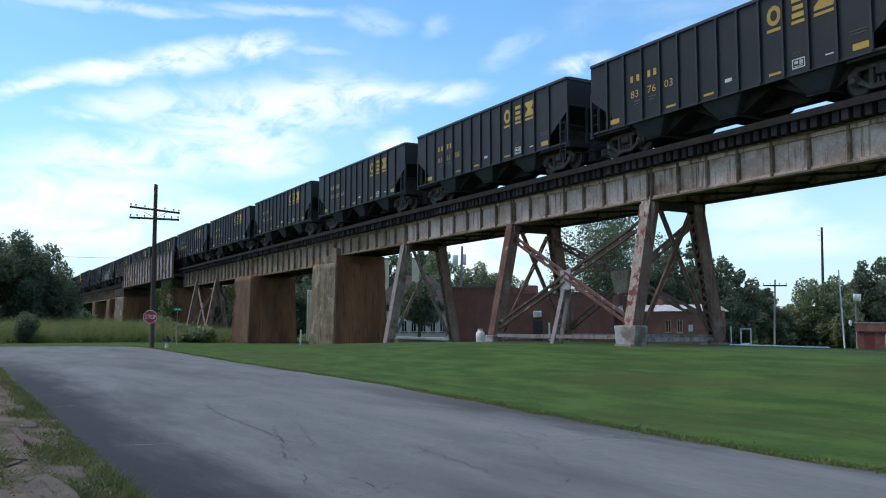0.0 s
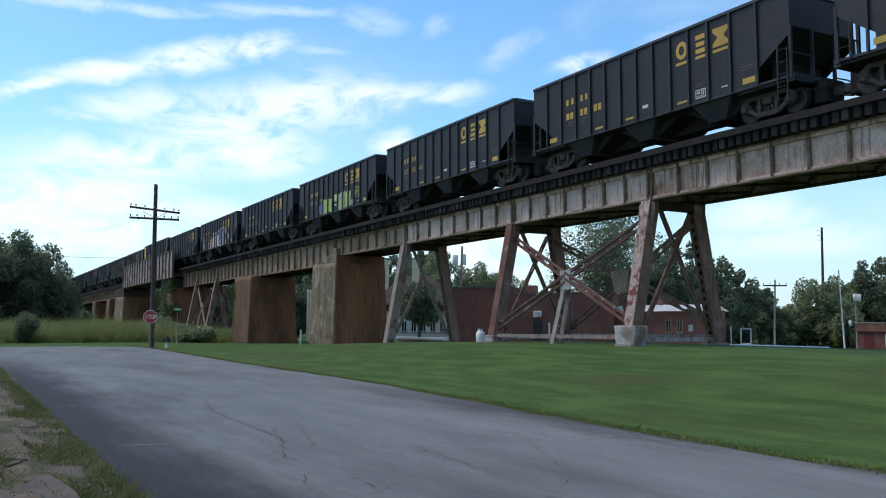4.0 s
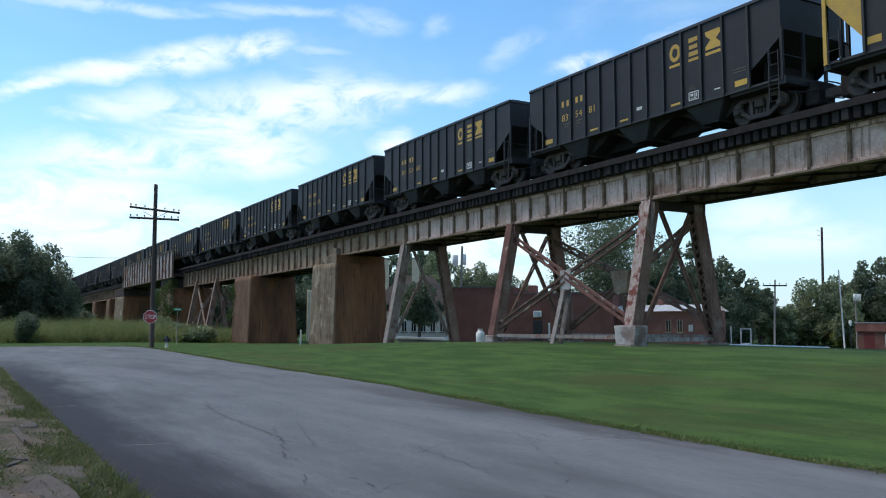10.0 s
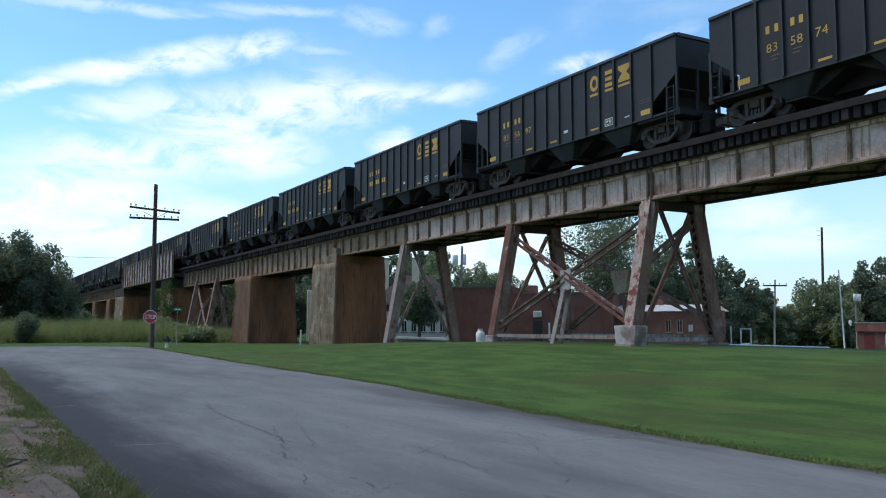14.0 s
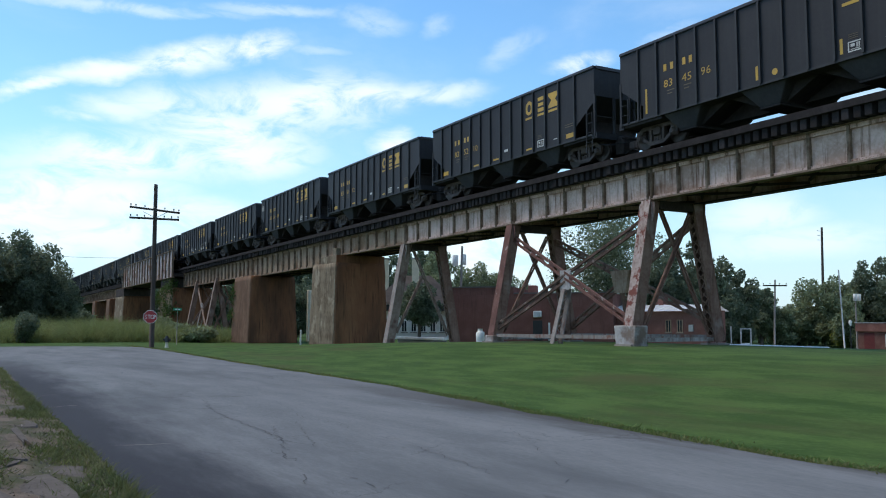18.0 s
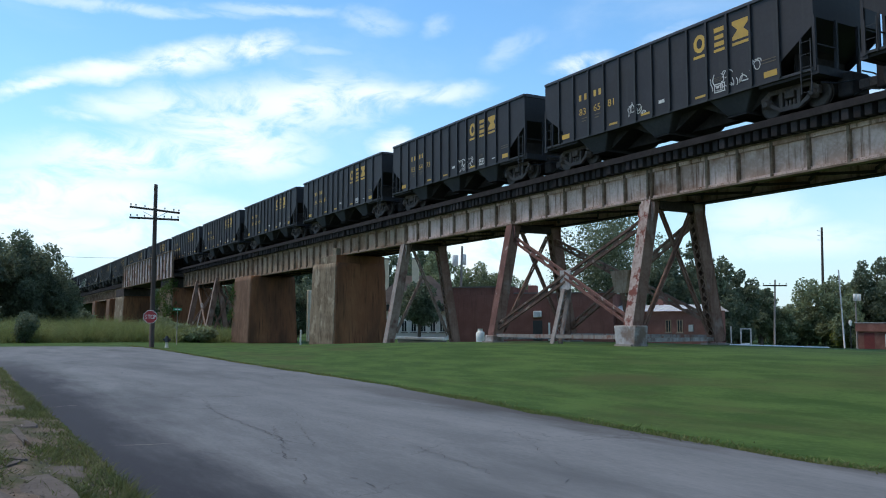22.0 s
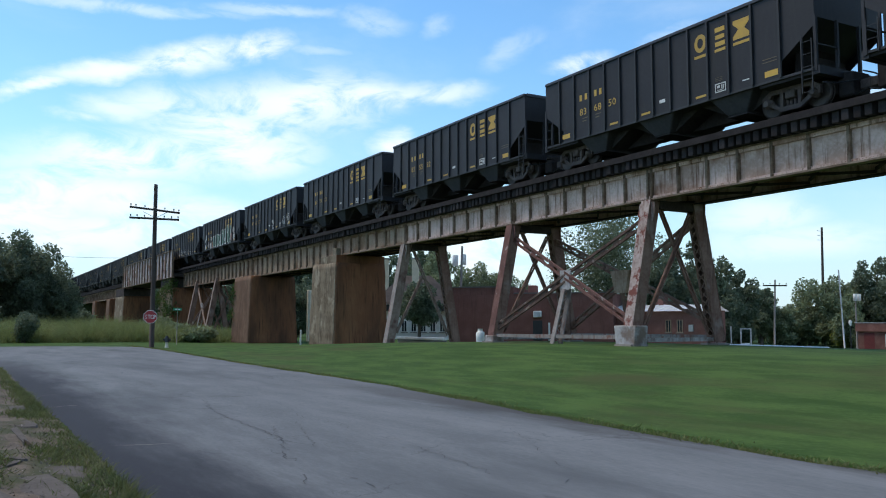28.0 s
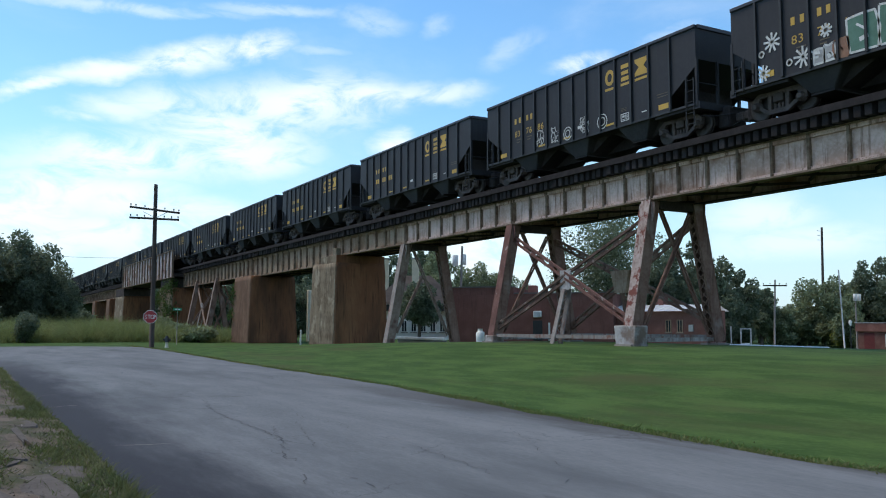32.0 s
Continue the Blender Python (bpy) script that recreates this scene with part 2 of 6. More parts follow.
M["rust_dark"] = surface("rust_dark", (0.07, 0.04, 0.03), (0.13, 0.08, 0.06), rough=0.9, scale=1.5, fine=8, bump=0.25, third=(0.24, 0.19, 0.16), third_at=(0.56, 0.66), third_scale=2.0)
M["boot"] = surface("boot", (0.27, 0.255, 0.25), (0.42, 0.405, 0.395), rough=0.8, scale=1.4, fine=12, streak=(0.12, 0.088, 0.075), streak_amount=1.0, third=(0.18, 0.13, 0.105), third_at=(0.48, 0.64), third_scale=1.6)
M["leg_tan"] = surface("leg_tan", (0.19, 0.132, 0.103), (0.32, 0.25, 0.21), rough=0.85, scale=0.9, fine=9, bump=0.2,
                       streak=(0.085, 0.05, 0.038), streak_amount=0.85, third=(0.12, 0.06, 0.045), third_at=(0.54, 0.66), third_scale=0.9, gloss=0.25)
M["pier"] = surface("pier", (0.125, 0.094, 0.062), (0.21, 0.17, 0.12), rough=0.95, scale=1.3, fine=5, low=0.38, high=0.6, bump=0.6,
                    streak=(0.05, 0.038, 0.027), streak_amount=0.85, third=(0.31, 0.265, 0.195), third_at=(0.52, 0.66), third_scale=0.8, gloss=0.2)
M["pier_brown"] = surface("pier_brown", (0.12, 0.07, 0.046), (0.18, 0.112, 0.074), rough=0.95, scale=0.9, fine=5, bump=0.3,
                          streak=(0.065, 0.04, 0.028), streak_amount=0.85, stretch=(1, 1, 0.5), gloss=0.2)
M["pier_rusty"] = surface("pier_rusty", (0.17, 0.072, 0.036), (0.24, 0.115, 0.056), rough=0.95, scale=0.5, fine=5, bump=0.15,
                          streak=(0.06, 0.029, 0.017), streak_amount=0.85, third=(0.085, 0.044, 0.026), third_at=(0.46, 0.66), third_scale=0.4, stretch=(1, 1, 0.3), gloss=0.2)
M["tie"] = surface("tie", (0.024, 0.021, 0.022), (0.04, 0.035, 0.035), rough=0.95, scale=3, fine=16, per_object=0.3, gloss=0.15)
M["rail"] = surface("rail", (0.1, 0.07, 0.055), (0.14, 0.1, 0.08), rough=0.6, metal=0.4, scale=3, fine=20)
M["car_paint"] = surface("car_paint", (0.0195, 0.02, 0.0245), (0.028, 0.028, 0.0325), rough=0.6, scale=0.6, fine=8, bump=0.06,
                         streak=(0.036, 0.036, 0.036), streak_amount=0.45, third=(0.02, 0.018, 0.017), third_at=(0.55, 0.75), per_object=0.15, gloss=0.3)
M["car_stake"] = surface("car_stake", (0.017, 0.018, 0.021), (0.026, 0.027, 0.03), rough=0.6, scale=1.2, fine=8, bump=0.05, gloss=0.4)
M["car_chord"] = surface("car_chord", (0.02, 0.02, 0.03), (0.03, 0.03, 0.042), rough=0.5, scale=1, fine=10)
M["car_under"] = surface("car_under", (0.036, 0.032, 0.032), (0.06, 0.052, 0.05), rough=0.95, scale=1, fine=9, gloss=0.1)
M["chute"] = surface("chute", (0.026, 0.024, 0.025), (0.044, 0.04, 0.04), rough=0.85, scale=1, fine=9)
M["post_grey"] = surface("post_grey", (0.21, 0.185, 0.17), (0.33, 0.3, 0.28), rough=0.85, scale=1.4, fine=9, bump=0.25, streak=(0.16, 0.09, 0.065), streak_amount=0.9, third=(0.2, 0.1, 0.075), third_at=(0.52, 0.64), third_scale=1.4, gloss=0.25)
M["ivy"] = leaf_material("ivy", (0.035, 0.075, 0.018), (0.07, 0.12, 0.03))
M["truck_iron"] = surface("truck_iron", (0.075, 0.056, 0.049), (0.14, 0.107, 0.092), rough=0.85, metal=0.2, scale=2, fine=14)
M["wheel_steel"] = surface("wheel_steel", (0.05, 0.04, 0.035), (0.08, 0.064, 0.055), rough=0.6, metal=0.4, scale=3, fine=18)
M["logo_yellow"] = surface("logo_yellow", (0.52, 0.31, 0.04), (0.4, 0.25, 0.05), rough=0.6, scale=2, fine=9, bump=0, per_object=0.1)
M["dim_mark"] = surface("dim_mark", (0.12, 0.09, 0.05), (0.09, 0.07, 0.045), rough=0.7, scale=2, fine=9, bump=0)
M["paint_orange"] = surface("paint_orange", (0.2, 0.09, 0.05), (0.28, 0.14, 0.08), rough=0.6, scale=1.5, fine=8, bump=0)
M["dim_white"] = surface("dim_white", (0.3, 0.3, 0.3), (0.2, 0.2, 0.2), rough=0.6, scale=3, fine=12, bump=0)
M["mark_white"] = surface("mark_white", (0.6, 0.6, 0.58), (0.42, 0.42, 0.4), rough=0.6, scale=3, fine=12, bump=0)
M["paint_green"] = surface("paint_green", (0.05, 0.13, 0.088), (0.08, 0.18, 0.13), rough=0.6, scale=1.5, fine=8, bump=0)
M["paint_lime"] = surface("paint_lime", (0.32, 0.42, 0.1), (0.4, 0.5, 0.16), rough=0.6, scale=1.5, fine=8, bump=0)
M["paint_pink"] = surface("paint_pink", (0.28, 0.13, 0.13), (0.36, 0.22, 0.21), rough=0.6, scale=1.5, fine=8, bump=0)
M["paint_blue"] = surface("paint_blue", (0.05, 0.08, 0.25), (0.1, 0.13, 0.32), rough=0.6, scale=1.5, fine=8, bump=0)
M["wood_pole"] = surface("wood_pole", (0.045, 0.034, 0.028), (0.085, 0.066, 0.054), rough=0.95, scale=3, fine=20, stretch=(3, 3, 0.3), bump=0.4)
M["wood_grey"] = surface("wood_grey", (0.19, 0.175, 0.16), (0.28, 0.26, 0.24), rough=0.95, scale=3, fine=20, stretch=(3, 3, 0.3), bump=0.4)
M["metal_grey"] = surface("metal_grey", (0.42, 0.43, 0.44), (0.55, 0.56, 0.57), rough=0.5, metal=0.3, scale=2, fine=15, bump=0.05)
M["sign_red"] = plain("sign_red", (0.36, 0.02, 0.028), 0.4)
M["door_red"] = plain("door_red", (0.16, 0.03, 0.028), 0.6)
M["sign_white"] = plain("sign_white", (0.8, 0.8, 0.78), 0.45)
M["sign_green"] = plain("sign_green", (0.02, 0.25, 0.12), 0.45)
M["black_paint"] = plain("black_paint", (0.02, 0.02, 0.022), 0.5)
M["brick"] = surface("brick", (0.19, 0.078, 0.06), (0.26, 0.12, 0.095), rough=0.9, scale=1.2, fine=14, bump=0.25, per_object=0.12)
M["brick_dark"] = surface("brick_dark", (0.15, 0.058, 0.045), (0.2, 0.085, 0.067), rough=0.9, scale=0.8, fine=10, bump=0.2, streak=(0.07, 0.03, 0.024), streak_amount=0.5)
M["roof_grey"] = surface("roof_grey", (0.115, 0.098, 0.09), (0.165, 0.142, 0.13), rough=0.9, scale=1.5, fine=12, bump=0.3)
M["roof_white"] = surface("roof_white", (0.74, 0.76, 0.78), (0.86, 0.87, 0.88), rough=0.6, scale=0.8, fine=8, bump=0.05, stretch=(1, 1, 1))
M["white_paint"] = plain("white_paint", (0.75, 0.74, 0.7), 0.5)
M["tan_brick"] = surface("tan_brick", (0.6, 0.53, 0.42), (0.72, 0.65, 0.53), rough=0.9, scale=2, fine=16)
M["cream_stucco"] = surface("cream_stucco", (0.66, 0.54, 0.36), (0.76, 0.64, 0.46), rough=0.9, scale=2, fine=16)
M["bark"] = surface("bark", (0.07, 0.055, 0.042), (0.14, 0.11, 0.085), rough=0.95, scale=3, fine=18, stretch=(2, 2, 0.4), bump=0.6)
M["leaf_dark"] = leaf_material("leaf_dark", (0.115, 0.152, 0.1), (0.185, 0.23, 0.15), 0.25)
M["leaf_mid"] = leaf_material("leaf_mid", (0.185, 0.23, 0.13), (0.28, 0.33, 0.195), 0.25)
M["leaf_light"] = leaf_material("leaf_light", (0.13, 0.165, 0.1), (0.21, 0.25, 0.16), 0.25)
M["leaf_yellow"] = leaf_material("leaf_yellow", (0.14, 0.17, 0.035), (0.23, 0.25, 0.06))
M["tyre"] = plain("tyre", (0.02, 0.02, 0.02), 0.9)
M["car_blue"] = plain("car_blue", (0.03, 0.035, 0.06), 0.25)


def glass_material():
    m = bpy.data.materials.new("window_glass")
    m.use_nodes = True
    b = m.node_tree.nodes["Principled BSDF"]
    b.inputs["Base Color"].default_value = (0.02, 0.025, 0.03, 1)
    b.inputs["Roughness"].default_value = 0.08
    return m


M["glass"] = glass_material()


# ---- mesh helpers ----
def mesh_of(bm, name):
    me = bpy.data.meshes.new(name)
    bm.normal_update()
    bm.to_mesh(me)
    bm.free()
    return me


def part(name, bm, material, parent, label="", at=None):
    """One mesh object under a thing or a part (or top-level with parent None)."""
    me = bm if isinstance(bm, bpy.types.Mesh) else mesh_of(bm, name)
    mats = material if isinstance(material, (list, tuple)) else [material]
    if not me.materials:
        for m in mats:
            me.materials.append(M[m])
    ob = new(name, me)
    ob.parent = parent
    if at is not None:
        ob.matrix_basis = at
    if label:
        ob["label"] = label
    return ob


def thing(name, label, category, at=(0, 0, 0), group="", kind="", rz=0.0):
    ob = new(name)
    ob.empty_display_size = 0.3
    ob.matrix_basis = pose(*at, 0, 0, rz)
    return tagged(ob, label, category, group, kind)


def box(bm, x0, x1, y0, y1, z0, z1, bevel=0.0, mat=0):
    vs = [bm.verts.new(p) for p in ((x0, y0, z0), (x1, y0, z0), (x1, y1, z0), (x0, y1, z0), (x0, y0, z1), (x1, y0, z1), (x1, y1, z1), (x0, y1, z1))]
    fs = [bm.faces.new([vs[i] for i in q]) for q in ((3, 2, 1, 0), (4, 5, 6, 7), (0, 1, 5, 4), (1, 2, 6, 5), (2, 3, 7, 6), (3, 0, 4, 7))]
    for f in fs:
        f.material_index = mat
    if bevel:
        es = list({e for f in fs for e in f.edges})
        bmesh.ops.bevel(bm, geom=es, offset=bevel, segments=1, affect="EDGES")
    return fs


def boxes(*args, bevel=0.0):
    bm = bmesh.new()
    for a in args:
        box(bm, *a, bevel=bevel)
    return bm


def beam(bm, a, b, w, h, up=(0, 0, 1), mat=0):
    """A bar of section w (sideways) by h (along up) from a to b."""
    a, b, u = Vector(a), Vector(b), Vector(up)
    d = (b - a).normalized()
    s = d.cross(u).normalized()
    u = s.cross(d).normalized()
    ring = []
    for p in (a, b):
        ring.append([bm.verts.new(p + s * i * w / 2 + u * j * h / 2) for i, j in ((-1, -1), (1, -1), (1, 1), (-1, 1))])
    fs = [bm.faces.new(ring[0]), bm.faces.new(ring[1][::-1])]
    for i in range(4):
        k = (i + 1) % 4
        fs.append(bm.faces.new((ring[0][k], ring[0][i], ring[1][i], ring[1][k])))
    for f in fs:
        f.material_index = mat
    return fs


def tube(bm, pts, radii, seg=10, cap=True):
    """A round bar through pts with a radius at each."""
    rings = []
    for i, p in enumerate(pts):
        p = Vector(p)
        d = (Vector(pts[min(i + 1, len(pts) - 1)]) - Vector(pts[max(i - 1, 0)])).normalized()
        s = d.cross(Vector((0.31, 0.2, 0.93)) if abs(d.z) < 0.9 else Vector((1, 0, 0))).normalized()
        u = s.cross(d)
        rings.append([bm.verts.new(p + (s * math.cos(a) + u * math.sin(a)) * radii[i]) for a in (2 * math.pi * k / seg for k in range(seg))])
    for r, q in zip(rings, rings[1:]):
        for k in range(seg):
            f = bm.faces.new((r[k], r[(k + 1) % seg], q[(k + 1) % seg], q[k]))
            f.smooth = True
    if cap:
        bm.faces.new(rings[0])
        bm.faces.new(rings[-1][::-1])
    return rings


def prism(bm, outline, y0, y1, mat=0):
    """An outline in x, z pulled from y0 to y1."""
    a = [bm.verts.new((x, y0, z)) for x, z in outline]
    b = [bm.verts.new((x, y1, z)) for x, z in outline]
    fs = [bm.faces.new(a), bm.faces.new(b[::-1])]
    n = len(a)
    for i in range(n):
        k = (i + 1) % n
        fs.append(bm.faces.new((a[k], a[i], b[i], b[k])))
    for f in fs:
        f.material_index = mat
    return fs


def frustum(bm, lo, hi, mat=0):
    """lo, hi: (x0, x1, y0, y1, z)."""
    vs = []
    for x0, x1, y0, y1, z in (lo, hi):
        vs += [bm.verts.new(p) for p in ((x0, y0, z), (x1, y0, z), (x1, y1, z), (x0, y1, z))]
    for q in ((3, 2, 1, 0), (4, 5, 6, 7), (0, 1, 5, 4), (1, 2, 6, 5), (2, 3, 7, 6), (3, 0, 4, 7)):
        bm.faces.new([vs[i] for i in q]).material_index = mat


def leaf_cloud(blobs, count, size, seed, squash=1.0):
    """Many small leaf clumps over the shells of overlapping rounded masses; blobs are (x, y, z, r)."""
    r = np.random.RandomState(seed)
    tot = sum(b[3] ** 2 for b in blobs)
    verts, faces = [], []
    for x, y, z, rad in blobs:
        n = int(count * rad * rad / tot)
        d = r.normal(size=(n, 3))
        d /= np.linalg.norm(d, axis=1)[:, None]
        k = rad * (0.42 + 0.58 * r.rand(n) ** 0.5) * (1 + 0.10 * r.normal(size=n))
        c = d * k[:, None] * np.array((1, 1, squash)) + np.array((x, y, z))
        a = r.normal(size=(n, 3))
        b = r.normal(size=(n, 3))
        a /= np.linalg.norm(a, axis=1)[:, None]
        b -= a * (a * b).sum(1)[:, None]
        b /= np.linalg.norm(b, axis=1)[:, None]
        s = size * (0.6 + 0.8 * r.rand(n))[:, None]
        quad = np.stack((c - a * s, c - b * s * 0.6, c + a * s, c + b * s * 0.6), 1)
        base = len(verts)
        verts.extend(map(tuple, quad.reshape(-1, 3)))
        faces.extend((base + 4 * i, base + 4 * i + 1, base + 4 * i + 2, base + 4 * i + 3) for i in range(n))
    me = bpy.data.meshes.new("crown")
    me.from_pydata(verts, [], faces)
    return me


# ---- ground, road, verge ----
def smooth(a, b, v):
    k = min(1.0, max(0.0, (v - a) / (b - a)))
    return k * k * (3 - 2 * k)


def far_edge(x):
    """y of the road's far edge."""
    return 8.15 + 1.3 * smooth(-5, -24, x) + 1.3 * smooth(-24, -62, x)


def near_edge(x):
    return 1.45 - 0.1 * smooth(-10, -28, x)


def ground_z(x, y):
    rise = -0.1 + 0.82 * smooth(-72, -30, x) - 0.04 * smooth(-26, -8, x)
    lawn = rise * smooth(far_edge(x) + 0.2, 20.5, y) * (1 - 0.85 * smooth(26.5, 36, y))
    bank = 0.10 * smooth(near_edge(x) - 0.1, near_edge(x) - 1.2, y)
    dip = -1.15 * smooth(30, 62, y) * smooth(-95, -55, x)
    meadow = 0.45 * smooth(-80, -94, x) * (1 - smooth(16, 21, y))
    return lawn + bank + dip + meadow - 0.02


def grid_mesh(xs, ys, fz, name):
    verts = [(x, y, fz(x, y)) for y in ys for x in xs]
    n = len(xs)
    faces = [(j * n + i, j * n + i + 1, (j + 1) * n + i + 1, (j + 1) * n + i) for j in range(len(ys) - 1) for i in range(n - 1)]
    me = bpy.data.meshes.new(name)
    me.from_pydata(verts, [], faces)
    me.polygons.foreach_set("use_smooth", [True] * len(faces))
    return me


def spread(lo, hi, step, ends):
    a = list(np.arange(lo, hi + 0.01, step))
    return [-e for e in reversed(ends)] + a + list(ends)


FAR = (260, 420, 800, 1500, 3000)
part("ground", grid_mesh(spread(-200, 200, 1.0, FAR), spread(-150, 150, 1.0, FAR), ground_z, "ground"), "grass", None)
tagged(bpy.data.objects["ground"], "mown green lawn and rough grass beside the railway", "ground", kind="structure")


def road_sheet():
    """The lane beside the lawn, widening into a junction at its far end."""
    bm = bmesh.new()
    rng = random.Random(4)
    near, far = [], []
    for i in range(0, 190):
        x = 70.0 - i * 0.72
        if x < -69:
            break
        wob = 0.12 * noise.noise((x * 0.6, 0, 0)) + 0.06 * noise.noise((x * 1.7, 5, 0)) + 0.03 * rng.uniform(-1, 1)
        corner = 10.0 * smooth(-60, -71, x)
        side = 26.0 * smooth(-26, -58, x)
        near.append((x, near_edge(x) + 0.5 * wob - side, 0.012))
        far.append((x, far_edge(x) - corner + 1.5 * wob, 0.012))
    va = [bm.verts.new(p) for p in near]
    vb = [bm.verts.new(p) for p in far]
    for i in range(len(va) - 1):
        bm.faces.new((va[i + 1], va[i], vb[i], vb[i + 1]))
    return bm


tagged(part("road", road_sheet(), "asphalt", None), "worn grey asphalt road with cracks", "road", kind="structure")

# darker strip along the near gutter and old cracks
def ribbon(bm, pts, width, z, seed, jag=0.12, gaps=0.0):
    """A jagged flat strip through the points."""
    r = random.Random(seed)
    line = []
    for (xa, ya), (xb, yb) in zip(pts, pts[1:]):
        n = max(3, int(math.hypot(xb - xa, yb - ya) / 0.12))
        for k in range(n):
            f = k / n
            line.append((xa + (xb - xa) * f + r.uniform(-jag, jag), ya + (yb - ya) * f + r.uniform(-jag, jag) * 0.6))
    line.append(pts[-1])
    prev = None
    for (xa, ya), (xb, yb) in zip(line, line[1:]):
        if gaps and noise.noise((xa * 1.1, ya * 1.1, seed)) > 0.5 - gaps:
            prev = None
            continue
        d = Vector((yb - ya, xa - xb, 0)).normalized() * width * r.uniform(0.35, 1.0) / 2
        a = prev or [bm.verts.new((xa - d.x, ya - d.y, z)), bm.verts.new((xa + d.x, ya + d.y, z))]
        b = [bm.verts.new((xb - d.x, yb - d.y, z)), bm.verts.new((xb + d.x, yb + d.y, z))]
        bm.faces.new((a[0], a[1], b[1], b[0]))
        prev = b


road = bpy.data.objects["road"]
CRACKS = (((-18.0, 4.4), (-15.0, 3.9), (-12.6, 3.8), (-11.2, 3.8), (-10.4, 3.6), (-9.5, 3.3), (-9.1, 3.3), (-8.9, 3.1), (-8.3, 3.1), (-7.8, 2.9)),
          ((-10.4, 5.0), (-10.6, 5.6), (-10.9, 6.3)), ((-9.7, 5.0), (-9.1, 4.9), (-7.8, 4.8), (-7.4, 4.7)), ((-7.9, 3.4), (-7.6, 3.5), (-7.6, 3.9)), ((-13.3, 4.9), (-12.4, 5.1), (-10.8, 4.9), (-10.3, 5.1)),
          ((-7.6, 3.4), (-7.0, 3.3)), ((-16.7, 2.5), (-20.9, 4.1), (-22.9, 4.3)), ((-13.1, 4.7), (-10.2, 3.9), (-10.5, 5.2)), ((-10.3, 2.8), (-10.3, 3.3), (-9.5, 3.3)), ((-7.6, 4.1), (-7.3, 4.2), (-7.3, 4.5)),
          ((-10.5, 7.0), (-8.5, 6.1), (-7.4, 5.6), (-6.7, 5.5)), ((-7.4, 6.3), (-8.2, 6.6), (-8.8, 6.6)), ((-6.8, 5.2), (-6.4, 4.8)), ((-6.9, 7.5), (-6.9, 7.8)), ((-24, 5.5), (-18.5, 5.9), (-13.3, 4.9)), ((-30, 6.5), (-26, 6.9), (-22, 6.4)))
for k, pts in enumerate(CRACKS):
    bm = bmesh.new()
    ribbon(bm, pts, 0.011 if k else 0.022, 0.017, k, 0.08, 0.3 if k else 0.12)
    part("crack", bm, "crack", road)
for k, pts in enumerate((((-11.4, 1.7), (-11.2, 2.4)), ((-17.1, 1.5), (-17.4, 2.0)), ((-20.1, 1.6), (-20.2, 1.9)))):
    bm = bmesh.new()
    ribbon(bm, pts, 0.024, 0.019, 40 + k, 0.03, 0.2)
    part("pale_seam", bm, "old_concrete", road)


# ---- grass and verge ----
def blades(points, height, width, seed, lean=0.4, patch=0.0):
    """One joined sheet of single grass blades at points (n, 3)."""
    r = np.random.RandomState(seed)
    n = len(points)
    h = height * (0.5 + 0.8 * r.rand(n))
    if patch:
        h *= np.array([1 + patch * noise.noise((p[0] * 0.35, p[1] * 0.35, 1.0)) for p in points])
    a = r.rand(n) * 2 * np.pi
    d = np.stack((np.cos(a), np.sin(a), np.zeros(n)), 1)
    w = width * (0.6 + 0.8 * r.rand(n))
    tip = points + np.stack((r.normal(size=n) * lean * h, r.normal(size=n) * lean * h, h), 1)
    v = np.stack((points - d * w[:, None], points + d * w[:, None], tip), 1).reshape(-1, 3)
    me = bpy.data.meshes.new("blades")
    me.vertices.add(3 * n)
    me.vertices.foreach_set("co", v.ravel())
    me.loops.add(3 * n)
    me.loops.foreach_set("vertex_index", np.arange(3 * n, dtype=np.int32))
    me.polygons.add(n)
    me.polygons.foreach_set("loop_start", np.arange(0, 3 * n, 3, dtype=np.int32))
    me.update()
    return me


def on_ground(xs, ys, lift=0.0):
    return np.array([(x, y, ground_z(x, y) + lift) for x, y in zip(xs, ys)])


rs = np.random.RandomState(21)
n = 26000
# the lawn: blades stand thick along the road and thin out quickly
lx = -1.0 - 55 * rs.rand(n) ** 1.7
ly = np.array([far_edge(x) for x in lx]) + 0.02 + 0.45 * rs.rand(n) ** 2.0
tagged(part("lawn_grass", blades(on_ground(lx, ly), 0.028, 0.01, 1, 0.9, 0.5), "lawn_blade", None), "short mown green lawn grass", "grass", kind="stuff")
n = 15000
lx = -3.0 - 62 * rs.rand(n) ** 1.3
tuft = np.array([noise.noise((x * 0.8, 2.0, 0)) for x in lx])
ly = np.array([far_edge(x) + 0.1 * noise.noise((x * 0.9, 4, 0)) for x in lx]) + np.abs(rs.normal(size=n)) * (0.2 + 0.18 * tuft) - 0.04
tagged(part("edge_grass", blades(on_ground(lx, ly), 0.055, 0.011, 2, 0.9, 0.8), "dry_blade", None), "ragged yellowing grass along the road edge", "grass", kind="stuff")
# rough field at the far end
n = 130000
lx, ly = -78.5 - 40 * rs.rand(n) ** 1.4, -14 + 38 * rs.rand(n)
keep = lx < -80.5 + 1.5 * rs.rand(n)
keep &= ly < -lx * 0.283
lx, ly = lx[keep], ly[keep]
tall = blades(on_ground(lx, ly), 1.25, 0.024, 3, 0.75, 0.85)
tagged(part("tall_grass", tall, "tall_blade", None), "tall unmown meadow grass below the viaduct", "grass", kind="stuff")
